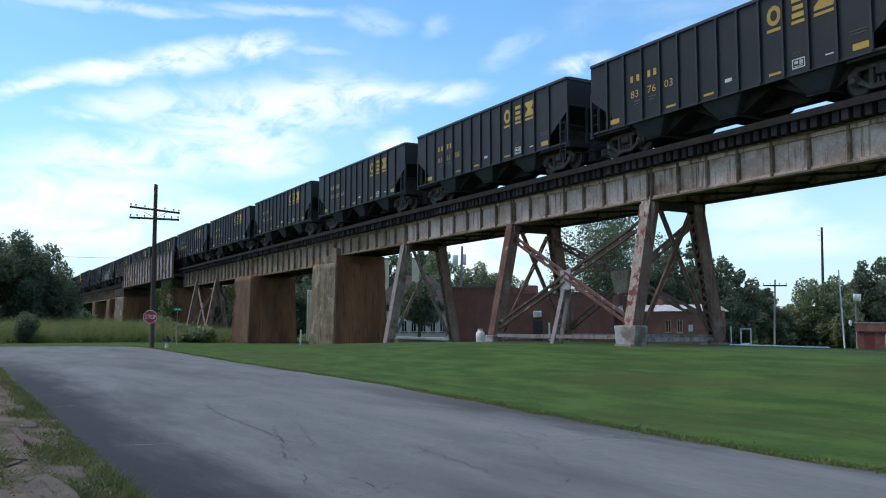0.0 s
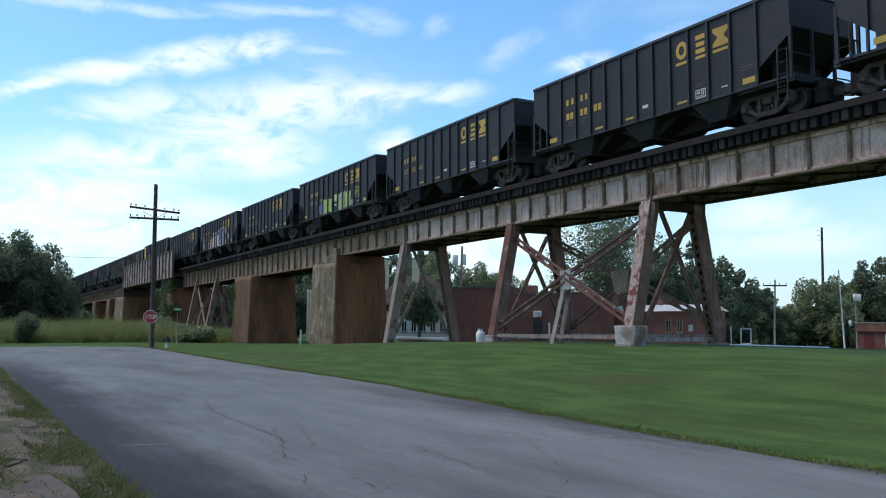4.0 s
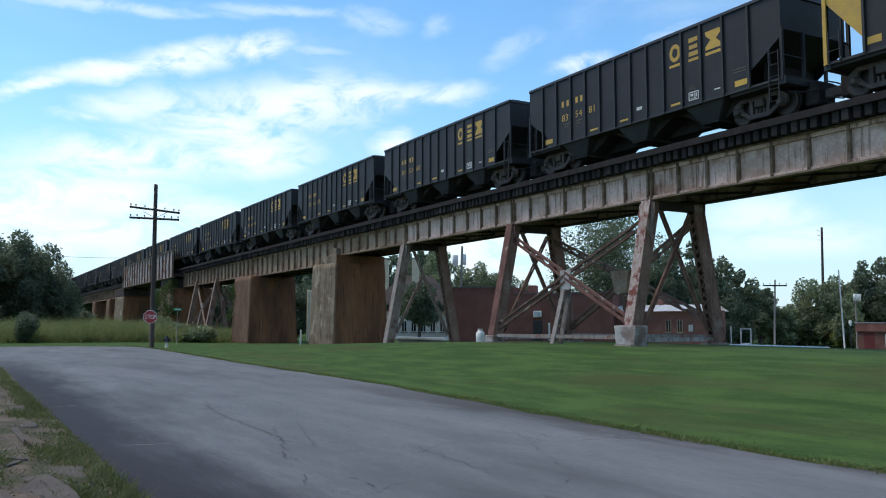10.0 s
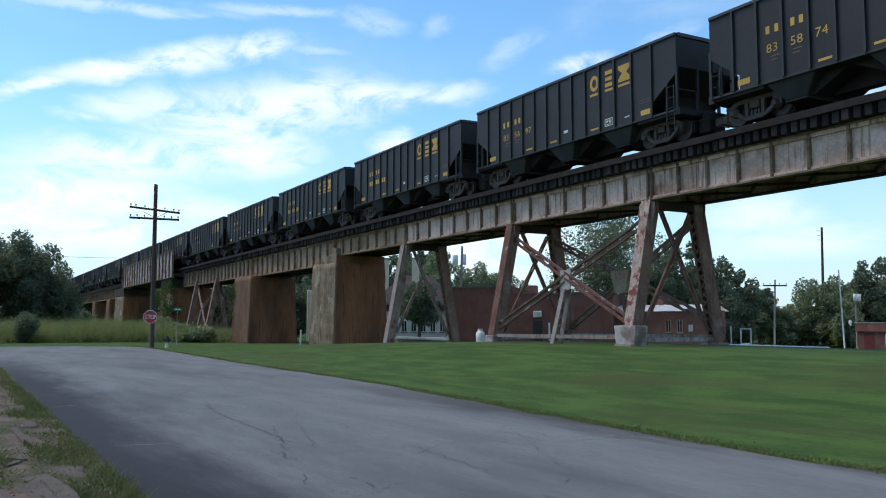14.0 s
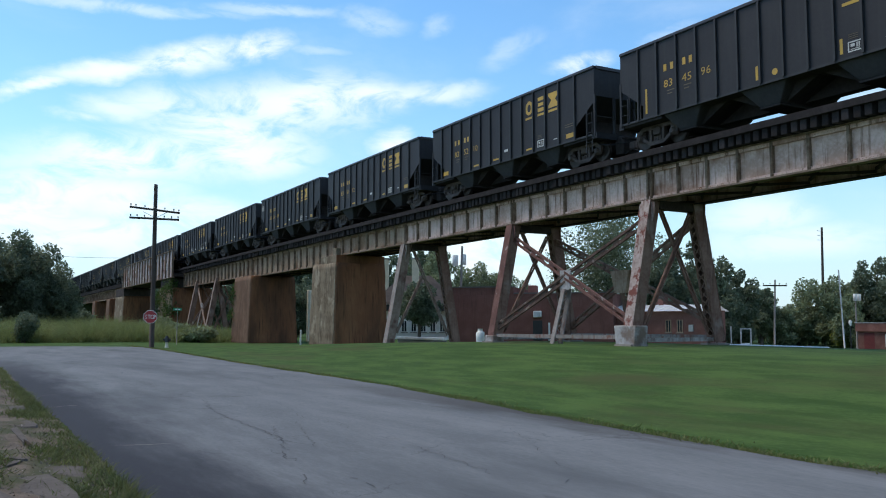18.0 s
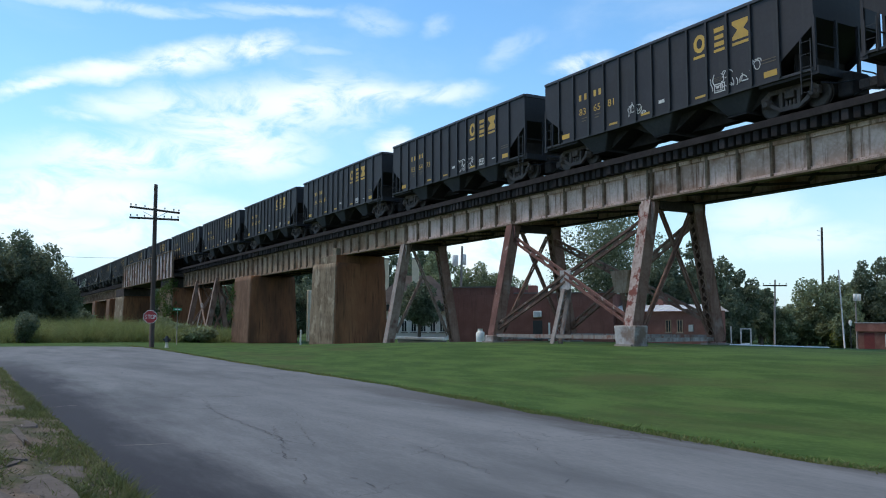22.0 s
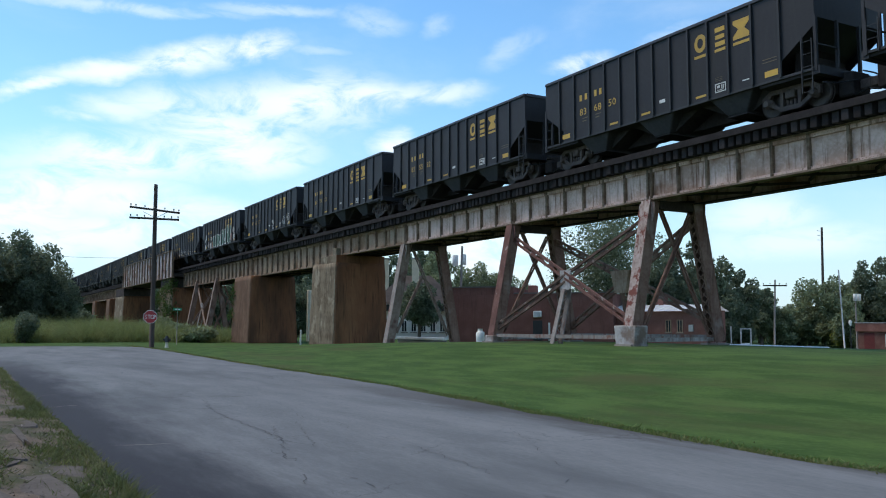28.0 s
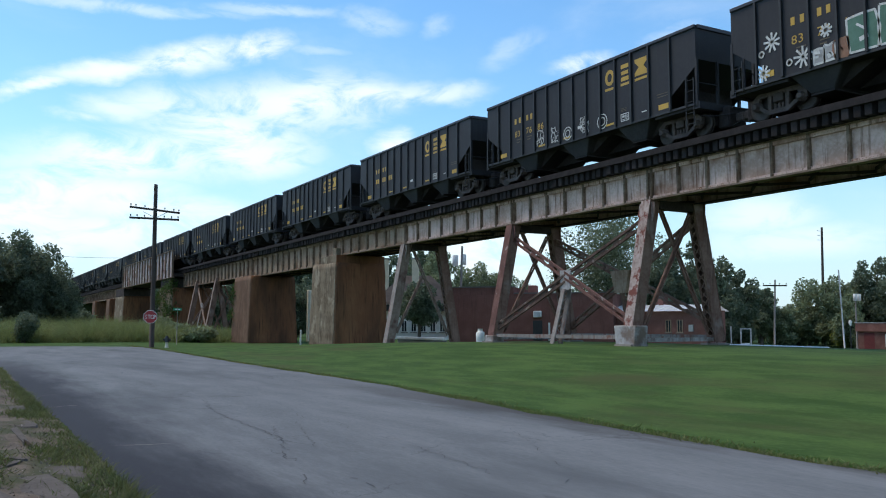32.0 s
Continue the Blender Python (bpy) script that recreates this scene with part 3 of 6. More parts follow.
# verge beside the near gutter: bare soil, broken slabs, weeds
def verge_sheet():
    xs, ys = list(np.arange(-34, 12.1, 0.25)), [0.0, 0.16, 0.32, 0.48, 0.64, 0.8, 0.96, 1.1, 1.22, 1.34, 1.42, 1.52]
    ys = [-1.5, -0.9, -0.4] + ys

    def fz(x, y):
        return ground_z(x, y) + 0.034 + 0.03 * noise.noise((x * 2.2, y * 2.2, 0)) + 0.015 * noise.noise((x * 7, y * 7, 3)) - 0.07 * smooth(1.4, 1.52, y)
    return grid_mesh(xs, ys, fz, "verge")


tagged(part("verge", verge_sheet(), "verge_soil", None), "bare sandy verge beside the road", "verge", kind="structure")
SLABS = ((-8.3, 0.66, 0.85, 0.27, 8), (-9.25, 1.0, 0.55, 0.16, -6), (-10.4, 0.5, 0.34, 0.05, 30), (-9.6, 0.42, 0.45, 0.045, -28), (-14.2, 0.9, 0.6, 0.16, 3), (-16.9, 0.9, 0.6, 0.2, -5), (-7.7, 0.3, 0.5, 0.2, 15), (-13.4, 0.74, 1.9, 0.05, 1))
for k, (x, y, lx0, ly0, a) in enumerate(SLABS):
    r = random.Random(60 + k)
    bm = bmesh.new()
    pts = []
    for q in range(11):
        an = q * 2 * math.pi / 11
        m = 1 / max(abs(math.cos(an)), abs(math.sin(an)), 0.3)
        pts.append((math.cos(an) * lx0 * m * r.uniform(0.82, 1.05), math.sin(an) * ly0 * m * r.uniform(0.82, 1.05)))
    lo = [bm.verts.new((p[0] * 1.1, p[1] * 1.16, -0.08)) for p in pts]
    hi = [bm.verts.new((p[0] * 0.97, p[1] * 0.95, 0.014)) for p in pts]
    bm.faces.new(hi)
    for q in range(11):
        bm.faces.new((lo[q], lo[(q + 1) % 11], hi[(q + 1) % 11], hi[q]))
    sl = part("concrete_slab", bm, "slab", None, at=pose(x, y, ground_z(x, y) + 0.028, r.uniform(-1.5, 1.5), r.uniform(-1.5, 1.5), a))
    tagged(sl, "broken piece of old concrete path in bare soil", "concrete slab", group="broken slabs")
n = 11000
lx = -5.5 - 28 * rs.rand(n)
clump = np.array([noise.noise((x * 0.9, 8.0, 0)) for x in lx])
ly = np.array([near_edge(x) for x in lx]) - 0.02 - np.abs(rs.normal(size=n)) * (0.17 + 0.14 * clump)
tagged(part("gutter_weeds", blades(on_ground(lx, ly, 0.025), 0.07, 0.008, 5, 0.9, 0.7), "verge_blade", None), "green weeds and grass along the gutter", "grass", kind="stuff")
n = 7000
c = rs.randint(0, 7, n)
cx = np.array((-8.0, -9.0, -10.1, -12.9, -15.8, -18.2, -10.9))[c]
cy = np.array((1.05, 0.2, 0.3, 0.25, 1.0, 0.4, 1.0))[c]
pts = on_ground(cx + rs.normal(size=n) * 0.38, cy + rs.normal(size=n) * 0.12, 0.03)
tagged(part("verge_tufts", blades(pts, 0.055, 0.009, 6, 1.0), "verge_blade", None), "tufts of green weeds in the soil", "grass", kind="stuff")
n = 2600
pts = on_ground(-6 - 20 * rs.rand(n) ** 1.5, 1.5 * rs.rand(n) - 0.1, 0.025)
tagged(part("verge_pebbles", blades(pts + np.array((0, 0, 0.015)), 0.014, 0.012, 7, 0.9), "gravel", None), "scattered gravel and crumbs of concrete", "gravel", kind="stuff")
# ---- viaduct ----
TC = 24.35                     # y of the track's centre line
G_TOP, G_BOT = 7.56, 6.34      # girder flanges
TIE_TOP, RAIL_TOP = 8.15, 8.36
LIFT = 0.25                    # the trucks stand this far above the cars' datum
NEAR, FAR_SIDE = TC - 1.12, TC + 1.12


def girder_span(x0, x1, bottom=G_BOT, paint="girder_paint"):
    """One deck span: two plate girders with flanges, stiffeners and bracing."""
    g = thing("girder_span", "weathered grey steel plate girder span with rust streaks", "bridge girder", (x0, TC, 0), group="viaduct spans")
    n = x1 - x0 - 0.005
    for side in (-1, 1):
        y = -1.0 if side < 0 else 1.5
        part("web_plate", boxes((0.005, n, y - 0.012, y + 0.012, bottom + 0.03, G_TOP - 0.03)), paint, g)
        part("top_flange", boxes((0.005, n, y - 0.17, y + 0.17, G_TOP - 0.03, G_TOP + 0.02)), "girder_edge", g)
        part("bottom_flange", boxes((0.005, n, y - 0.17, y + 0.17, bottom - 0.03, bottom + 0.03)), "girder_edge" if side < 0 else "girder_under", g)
        part("flange_angle", boxes((0.005, n, y + side * 0.013, y + side * 0.10, G_TOP - 0.16, G_TOP - 0.03), (0.005, n, y + side * 0.013, y + side * 0.10, bottom + 0.03, bottom + 0.13)), paint, g)
        k = max(2, round(n / 1.41))
        st = bmesh.new()
        box(st, -0.05, 0.05, -0.13, 0.0, bottom + 0.04, G_TOP - 0.04)
        box(st, -0.012, 0.012, -0.15, 0.02, bottom + 0.04, G_TOP - 0.04)
        me = mesh_of(st, "stiffener")
        if side < 0:
            for i in range(k + 1):
                part("stiffener", me, "girder_edge", g, at=pose(0.1 + i * (n - 0.2) / k, y - 0.013, 0))
    br = bmesh.new()
    k = max(2, round(n / 2.8))
    for i in range(k):
        a, b = 0.2 + i * (n - 0.4) / k, 0.2 + (i + 1) * (n - 0.4) / k
        for z in (bottom + 0.12, G_TOP - 0.2):
            beam(br, (a, -0.98, z), (b, 1.48, z), 0.09, 0.09)
            beam(br, (b, -0.98, z + 0.1), (a, 1.48, z + 0.1), 0.09, 0.09)
        beam(br, (a, -0.98, bottom + 0.15), (a, 1.48, G_TOP - 0.15), 0.08, 0.08)
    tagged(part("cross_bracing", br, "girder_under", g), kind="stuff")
    return g


def lattice(bm, a, b, w, side, pitch=0.34, bar=0.05):
    """Lacing bars in zigzag between the two edges of a built-up leg."""
    a, b, side = Vector(a), Vector(b), Vector(side).normalized()
    n = max(2, int((b - a).length / pitch))
    for i in range(n):
        p, q = a.lerp(b, i / n), a.lerp(b, (i + 1) / n)
        s = 1 if i % 2 else -1
        beam(bm, p + side * w / 2 * s, q - side * w / 2 * s, 0.015, bar, up=side)
        beam(bm, p - side * w / 2 * s, q + side * w / 2 * s, 0.012, bar * 0.8, up=side)


def leg(name, parent, top, foot, mat_out, mat_in):
    """A built-up leg: solid plates along the line, a cover plate on the outer side and lacing on the inner."""
    t, f = Vector(top), Vector(foot)
    s = -1 if t.y < 0 else 1
    bm = bmesh.new()
    o = Vector((0.215, 0, 0))
    beam(bm, t + o, f + o, 0.03, 0.5, up=(0, 1, 0))
    ob = part(name, bm, mat_in, parent)
    bm = bmesh.new()
    beam(bm, t - o, f - o, 0.03, 0.5, up=(0, 1, 0))
    part("side_plate", bm, mat_in, ob)
    bm = bmesh.new()
    o = Vector((0, s * 0.262, 0))
    beam(bm, t + o, f + o, 0.5, 0.018, up=(0, 1, 0))
    part("cover_plate", bm, mat_out, ob)
    for e in (-1, 1):
        bm = bmesh.new()
        o = Vector((e * 0.17, -s * 0.255, 0))
        beam(bm, t + o, f + o, 0.1, 0.02, up=(0, 1, 0))
        part("edge_angle", bm, mat_in, ob)
    lc = bmesh.new()
    o = Vector((0, -s * 0.27, 0))
    lattice(lc, t + o, f + o, 0.34, (1, 0, 0), pitch=0.34)
    tagged(part("lacing", lc, mat_in, ob), kind="stuff")
    return ob


def brace(parent, a, b, mat="leg_brown", w=0.2, bar=0.075):
    """A diagonal of two angles tied by lacing."""
    bm = bmesh.new()
    a, b = Vector(a), Vector(b)
    u = Vector((0, 0, 1))
    d = (b - a).normalized()
    up = (u - d * d.dot(u)).normalized()
    for s in (-1, 1):
        beam(bm, a + up * s * w / 2, b + up * s * w / 2, 0.09, bar, up=tuple(up))
    lattice(bm, a, b, w, up, pitch=0.8, bar=bar * 0.9)
    return part("diagonal_brace", bm, mat, parent)


def bent(parent, x, foot_z, top_z=6.2, near_mats=("leg_paint", "leg_brown"), boot=1.0, tie="leg_brown", full=True):
    """A pair of legs leaning together across the track, cap beam and cross braces. Coordinates are in the tower's space."""
    nt, nf, ft, ff = (x, -1.05, top_z + 0.1), (x, NEAR_FOOT, foot_z), (x, 1.25, top_z + 0.1), (x, FAR_FOOT, foot_z)
    leg("leg", parent, nt, nf, *near_mats)
    leg("leg", parent, ft, ff, "leg_brown", "leg_brown")
    # cap beam uses the steel colour darkened for the shade under the deck
    cap = bmesh.new()
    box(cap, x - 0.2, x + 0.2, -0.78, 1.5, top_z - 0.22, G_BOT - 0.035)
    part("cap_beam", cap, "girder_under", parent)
    knee = bmesh.new()
    prism(knee, ((x - 0.3, top_z + 0.1), (x + 0.3, top_z + 0.1), (x + 0.26, top_z - 1.0), (x - 0.26, top_z - 1.0)), 1.52, 1.56)
    part("gusset_plate", knee, "leg_brown", parent)
    brace(parent, (x, -0.6, top_z - 0.2), (x, 1.8, foot_z + 0.45), tie, w=0.12, bar=0.06)
    if full:
        brace(parent, (x + 0.1, 0.85, top_z - 0.4), (x + 0.1, -1.75, foot_z + 0.4), tie, w=0.12, bar=0.06)
    else:
        brace(parent, (x + 0.1, -0.02, 4.4), (x + 0.1, -1.75, foot_z + 0.6), tie, w=0.1, bar=0.06)
    for y, s in ((NEAR_FOOT, -1), (FAR_FOOT, 1)):
        bt = bmesh.new()
        if boot and s < 0:
            prism(bt, ((x - 0.28 - 0.22 * boot, foot_z - 0.35), (x + 0.28 + 0.22 * boot, foot_z - 0.35), (x + 0.4 * boot + 0.22, foot_z + 0.65 * boot), (x - 0.4 * boot - 0.22, foot_z + 0.65 * boot)), y - 0.31, y + 0.31)
            bmesh.ops.bevel(bt, geom=bt.edges[:], offset=0.03, segments=1, affect="EDGES")
            part("gusset_boot", bt, "boot", parent)
            bt = bmesh.new()
        frustum(bt, (x - 0.6, x + 0.6, y - 0.55, y + 0.55, foot_z - 0.9), (x - 0.45, x + 0.45, y - 0.42, y + 0.42, foot_z - 0.05))
        part("footing", bt, "old_concrete", parent)
    gp = bmesh.new()
    prism(gp, ((x - 0.55, top_z - 0.45), (x - 0.24, top_z - 0.75), (x + 0.24, top_z - 0.75), (x + 0.4, top_z - 0.4), (x + 0.4, top_z), (x - 0.4, top_z)), -1.26, -1.225)
    part("gusset_plate", gp, near_mats[0], parent)


# towers: two braced bents, and one that stands alone
NEAR_FOOT, FAR_FOOT = -2.2, 2.3      # y of the legs' feet from the track's centre
B1, B2, B3 = -25.0, -34.5, -46.0


def tower(xa, xb, za, zb, paints=("leg_paint", "rust", "rust")):
    t = thing("trestle_tower", "riveted steel trestle tower with peeling grey and rust-red paint", "trestle tower", (0, TC, 0), group="trestle towers")
    bent(t, xa, za, near_mats=(paints[0], "leg_brown"))
    bent(t, xb, zb, near_mats=(paints[1], "leg_brown"), boot=0.35)
    for y, yt, m in ((-2.15, -1.08, paints[2]), (2.25, 1.28, "leg_brown")):
        up = 6.2 - 0.55
        brace(t, (xb, yt, up), (xa, y, za + 0.75), m, w=0.24, bar=0.1)
        brace(t, (xa, yt, up), (xb, y, zb + 0.55), "rust_dark" if y < 0 else "leg_brown", w=0.26, bar=0.1)
        st = bmesh.new()
        beam(st, (xa, y, za + 0.2), (xb, y, zb + 0.22), 0.24, 0.15)
        part("bottom_strut", st, "post_grey", t)
        xm, zm, ym = (xa + xb) / 2, 3.42, (y + yt) / 2 - 0.06 * (1 if y > 0 else -1)
        gp = bmesh.new()
        if y < 0:
            prism(gp, ((xm - 0.3, zm - 0.52), (xm + 0.36, zm - 0.4), (xm + 0.4, zm + 0.4), (xm - 0.34, zm + 0.42)), ym - 0.1, ym - 0.05)
        else:
            prism(gp, ((xm - 0.35, zm - 0.5), (xm + 0.35, zm - 0.5), (xm + 0.62, zm + 0.5), (xm - 0.62, zm + 0.5)), ym - 0.3, ym + 0.1)
        part("gusset_plate", gp, "boot" if y < 0 else "girder_tan", t, "light grey gusset plate" if y < 0 else "")
        pst = bmesh.new()
        for s in (-1, 1):
            beam(pst, (xm, ym + s * 0.17, zm - 0.4), (xm, y + s * 0.22, (za + zb) / 2 - 0.1), 0.26, 0.05, up=(0, 1, 0))
        lattice(pst, (xm - 0.12, ym, zm - 0.4), (xm - 0.12, y, (za + zb) / 2), 0.38, (0, 1, 0))
        part("centre_post", pst, "post_grey" if y < 0 else "leg_brown", t)
    for x, z in ((xa, za), (xb, zb)):
        st = bmesh.new()
        beam(st, (x, -2.1, z + 0.1), (x, 2.2, z + 0.1), 0.22, 0.15)
        part("bottom_strut", st, "boot", t)
    return t


tower(B1, B2, 0.82, 0.78)
lone = thing("trestle_bent", "grey steel trestle bent with laced legs", "trestle tower", (0, TC, 0), group="trestle towers")
bent(lone, B3, 0.42, near_mats=("post_grey", "leg_tan"), boot=0, tie="leg_tan", full=False)
tower(-3.0, -12.0, 0.6, 0.7)
tower(17.0, 8.0, 0.55, 0.55)
tower(-89.0, -97.5, 0.05, 0.05, ("leg_tan", "leg_tan", "leg_tan"))


def pier(x0, x1, y0, y1, z0, top, batter, label, ivy=0, lip=0.0, face="pier"):
    """A battered concrete pier with a raised bearing block on top."""
    p = thing("bridge_pier", label, "bridge pier", ((x0 + x1) / 2, TC, 0), group="viaduct piers")
    hx, ya, yb = (x1 - x0) / 2, y0 - TC, y1 - TC

    def ring(k):
        b = batter * (1 - k)
        return (-hx - b, hx + b, ya - b, yb + b, z0 + (top - z0) * k)
    bm = bmesh.new()
    frustum(bm, ring(0), ring(1))
    bmesh.ops.bevel(bm, geom=bm.edges[:], offset=0.05, segments=2, affect="EDGES")
    bmesh.ops.subdivide_edges(bm, edges=[e for e in bm.edges if e.calc_length() > 0.8], cuts=15, use_grid_fill=True)
    for v in bm.verts:
        n = noise.noise(v.co * 1.1 + Vector((x0, 0, 0))) + 0.5 * noise.noise(v.co * 3.1 + Vector((x0, 4, 0)))
        v.co += Vector((n * 0.025, n * 0.03, 0))
    bm.normal_update()
    for f in bm.faces:
        f.material_index = 1 if abs(f.normal.x) > 0.7 else 0
        f.smooth = True
    part("shaft", bm, [face, "pier_rusty"], p)
    if lip:
        part("bearing_block", boxes((-hx + 1.5, hx - 0.03, ya + 0.03, yb - 0.03, top - 0.1, top + lip), bevel=0.02), [face], p)
        part("bearing_rib", boxes((hx - 0.75, hx - 0.15, ya + 0.05, ya + 0.4, top + lip + 0.003, top + lip + 0.5), bevel=0.03), [face], p)
        part("bearing_side", boxes((hx - 0.03, hx - 0.005, ya + 0.03, yb - 0.03, top - 0.1, top + lip)), ["pier_rusty"], p)
    if ivy > 10:
        part("ivy", leaf_cloud([(hx * math.sin(k * 1.7), ya - 0.05, 0.8 + (top - 0.4) * ((k * 0.37) % 1.0), 0.7 + 0.2 * (k % 3)) for k in range(26)], 5200, 0.1, 6), "ivy", p, "green ivy over the pier's face")
    elif ivy:
        part("ivy", leaf_cloud([(-hx - 0.05 + 0.12 * math.sin(k * 2.1), ya + 0.2 + 0.25 * (k % 3), 0.6 + k * (top - 0.6) / ivy, 0.55 + 0.12 * (k % 4)) for k in range(ivy)], 260 * ivy, 0.09, 5), "ivy", p, "green ivy climbing the pier")
    return p


SPANS = [(-25.0, -12.0), (-34.5, -25.0), (-46.0, -34.5), (-57.2, -46.0)]
for x0, x1 in SPANS:
    girder_span(x0, x1, G_BOT, "girder_tan" if x0 < -50 else "girder_paint")
pier(-59.6, -55.1, 22.5, 26.2, -0.4, 5.82, 0.2, "tall concrete bridge pier streaked brown with rust", lip=0.47)
pier(-79.4, -74.3, 22.35, 26.35, -0.4, 5.82, 0.25, "concrete bridge pier stained rust brown with ivy on one side", ivy=9, face="pier_brown")
pier(-112.5, -104.6, 22.1, 26.6, -0.4, 5.9, 0.3, "rusty concrete pier partly grown over with ivy", ivy=11)
pier(-147.5, -139.5, 22.1, 26.6, -0.4, 5.9, 0.3, "concrete pier beneath the far girder end")
for x0, x1 in ((-112.4, -105.0), (-147.4, -138.9)):
    pb = thing("bearing_pedestal", "dark stone pedestal under the through girder", "bridge pier", ((x0 + x1) / 2, TC, 5.9), group="viaduct piers")
    h = (x1 - x0) / 2
    part("block", boxes((-h + 0.6, h - 0.6, -2.3, 2.3, 0.003, 1.17), bevel=0.03), "girder_under", pb)
girder_span(-77.0, -57.2, 5.85, "girder_tan")
girder_span(-89.0, -77.0, 5.95, "girder_tan")
girder_span(-97.5, -89.0, 5.95, "girder_tan")
girder_span(-104.4, -97.5, 5.95, "girder_tan")
for x0, x1 in ((-12.0, -3.0), (-3.0, 8.0), (8.0, 17.0), (17.0, 27.0)):
    girder_span(x0, x1)


def through_girder(x0, x1):
    g = thing("through_girder", "tall pale plate girder covered in faded painted scrawls", "bridge girder", (x0, TC, 0), group="viaduct spans")
    n = x1 - x0
    for side in (-1, 1):
        y = side * 2.35
        part("web_plate", boxes((0, n, y - 0.02, y + 0.02, 7.15, 10.3)), "girder_pale", g)
        part("top_flange", boxes((0, n, y - 0.2, y + 0.2, 10.27, 10.34)), "girder_edge", g)
        part("bottom_flange", boxes((0, n, y - 0.2, y + 0.2, 7.08, 7.15)), "girder_edge", g)
        st = mesh_of(boxes((-0.07, 0.07, -0.16, 0, 7.15, 10.27)), "stiffener")
        if side < 0:
            for i in range(19):
                part("stiffener", st, "girder_edge", g, at=pose(0.1 + i * (n - 0.2) / 18, y - 0.022, 0))
    part("deck", boxes((0, n, -2.3, 2.3, 7.2, 7.55)), "girder_under", g)
    r = random.Random(9)
    for k in range(14):
        x = 1.2 + k * (n - 3) / 14
        bm = bmesh.new()
        for q in range(5):
            a, z = x + r.uniform(0, 1.7), 7.9 + r.uniform(0, 1.5)
            beam(bm, (a, -2.42, z), (a + r.uniform(-0.6, 0.6), -2.42, z + r.uniform(-0.7, 0.7)), 0.16, 0.01, up=(0, 1, 0))
        part("sprayed_scrawl", bm, "mark_white" if k % 3 else "rust", g)
    return g


through_girder(-139.5, -104.4)
girder_span(-158.0, -139.6, 5.95, "girder_tan")
girder_span(-176.0, -158.0, 5.95, "girder_tan")
girder_span(-200.0, -176.0, 5.95, "girder_tan")
pier(-160.0, -156.5, 22.5, 26.2, -0.4, 5.9, 0.2, "brown concrete bridge pier below the far spans", face="pier_brown")
pier(-178.0, -174.5, 22.5, 26.2, -0.4, 5.9, 0.2, "brown concrete bridge pier below the far spans", face="pier_brown")


def abutment_bank(x0, x1, sign):
    """Earth bank that carries the railway beyond the viaduct."""
    bm = bmesh.new()
    vs = []
    n = 24
    for i in range(n + 1):
        x = x0 + (x1 - x0) * i / n
        k = noise.noise((x * 0.05, 3, 0)) * 0.6
        vs.append([bm.verts.new(p) for p in ((x, TC - 14 + k, -0.3), (x, TC - 2.2, 7.5), (x, TC + 2.2, 7.5), (x, TC + 14 - k, -0.3))])
    for a, b in zip(vs, vs[1:]):
        for i in range(3):
            bm.faces.new((a[i], b[i], b[i + 1], a[i + 1]) if x1 > x0 else (a[i + 1], b[i + 1], b[i], a[i]))
    bm.faces.new(vs[0][::-1])
    bm.faces.new(vs[-1])
    tagged(part("railway_bank", bm, "rough_grass", None), "grassy earth bank carrying the railway", "embankment", kind="structure")


abutment_bank(-199.0, -900.0, -1)
abutment_bank(26.8, 700.0, 1)

# track: rails over the whole length, ties one by one where they are seen near
track = thing("track", "open-deck railway track of dark ties and steel rails", "track", (0, TC, 0), kind="structure")
for s in (-1, 1):
    bm = bmesh.new()
    y = s * 0.755
    box(bm, -900, 700, y - 0.075, y + 0.075, TIE_TOP, TIE_TOP + 0.02)
    box(bm, -900, 700, y - 0.01, y + 0.01, TIE_TOP + 0.02, RAIL_TOP - 0.04)
    box(bm, -900, 700, y - 0.036, y + 0.036, RAIL_TOP - 0.04, RAIL_TOP)
    part("rail", bm, "rail", track)
tie_mesh = mesh_of(boxes((-0.12, 0.12, -1.5, 1.5, G_TOP + 0.022, TIE_TOP), bevel=0.012), "tie")
rng = random.Random(11)
for i in range(300):
    x = -8.0 - i * 0.37
    part("tie", tie_mesh, "tie", track, at=pose(x + rng.uniform(-0.02, 0.02), rng.uniform(-0.06, 0.06), rng.uniform(-0.012, 0.0)))
bm = bmesh.new()
for i in range(1590):
    x = -899 + i * 1.0
    if -118.8 < x < -7.8:
        continue
    box(bm, x - 0.3, x + 0.3, -1.5, 1.5, 7.585, TIE_TOP)
tagged(part("far_ties", bm, "tie", track), kind="stuff")
for s in (-1, 1):
    part("guard_timber", boxes((-134.0, -8.0, s * 1.56 - 0.06, s * 1.56 + 0.055, 7.92, RAIL_TOP - 0.2), bevel=0.01), "tie", track)

# rivet heads along the flange angles of the spans nearest the road
def rivet_rows(x0, x1, bottom, parent_y):
    verts, faces = [], []
    x = x0 + 0.1
    while x < x1 - 0.1:
        for z in (G_TOP - 0.10, bottom + 0.08):
            n = len(verts)
            y = TC - 1.103
            s = 0.016
            verts += [(x - s, y, z - s), (x + s, y, z - s), (x + s, y, z + s), (x - s, y, z + s), (x, y - 0.014, z)]
            faces += [(n, n + 1, n + 4), (n + 1, n + 2, n + 4), (n + 2, n + 3, n + 4), (n + 3, n, n + 4)]
        x += 0.115
    me = bpy.data.meshes.new("rivets")
    me.from_pydata(verts, [], faces)
    return me


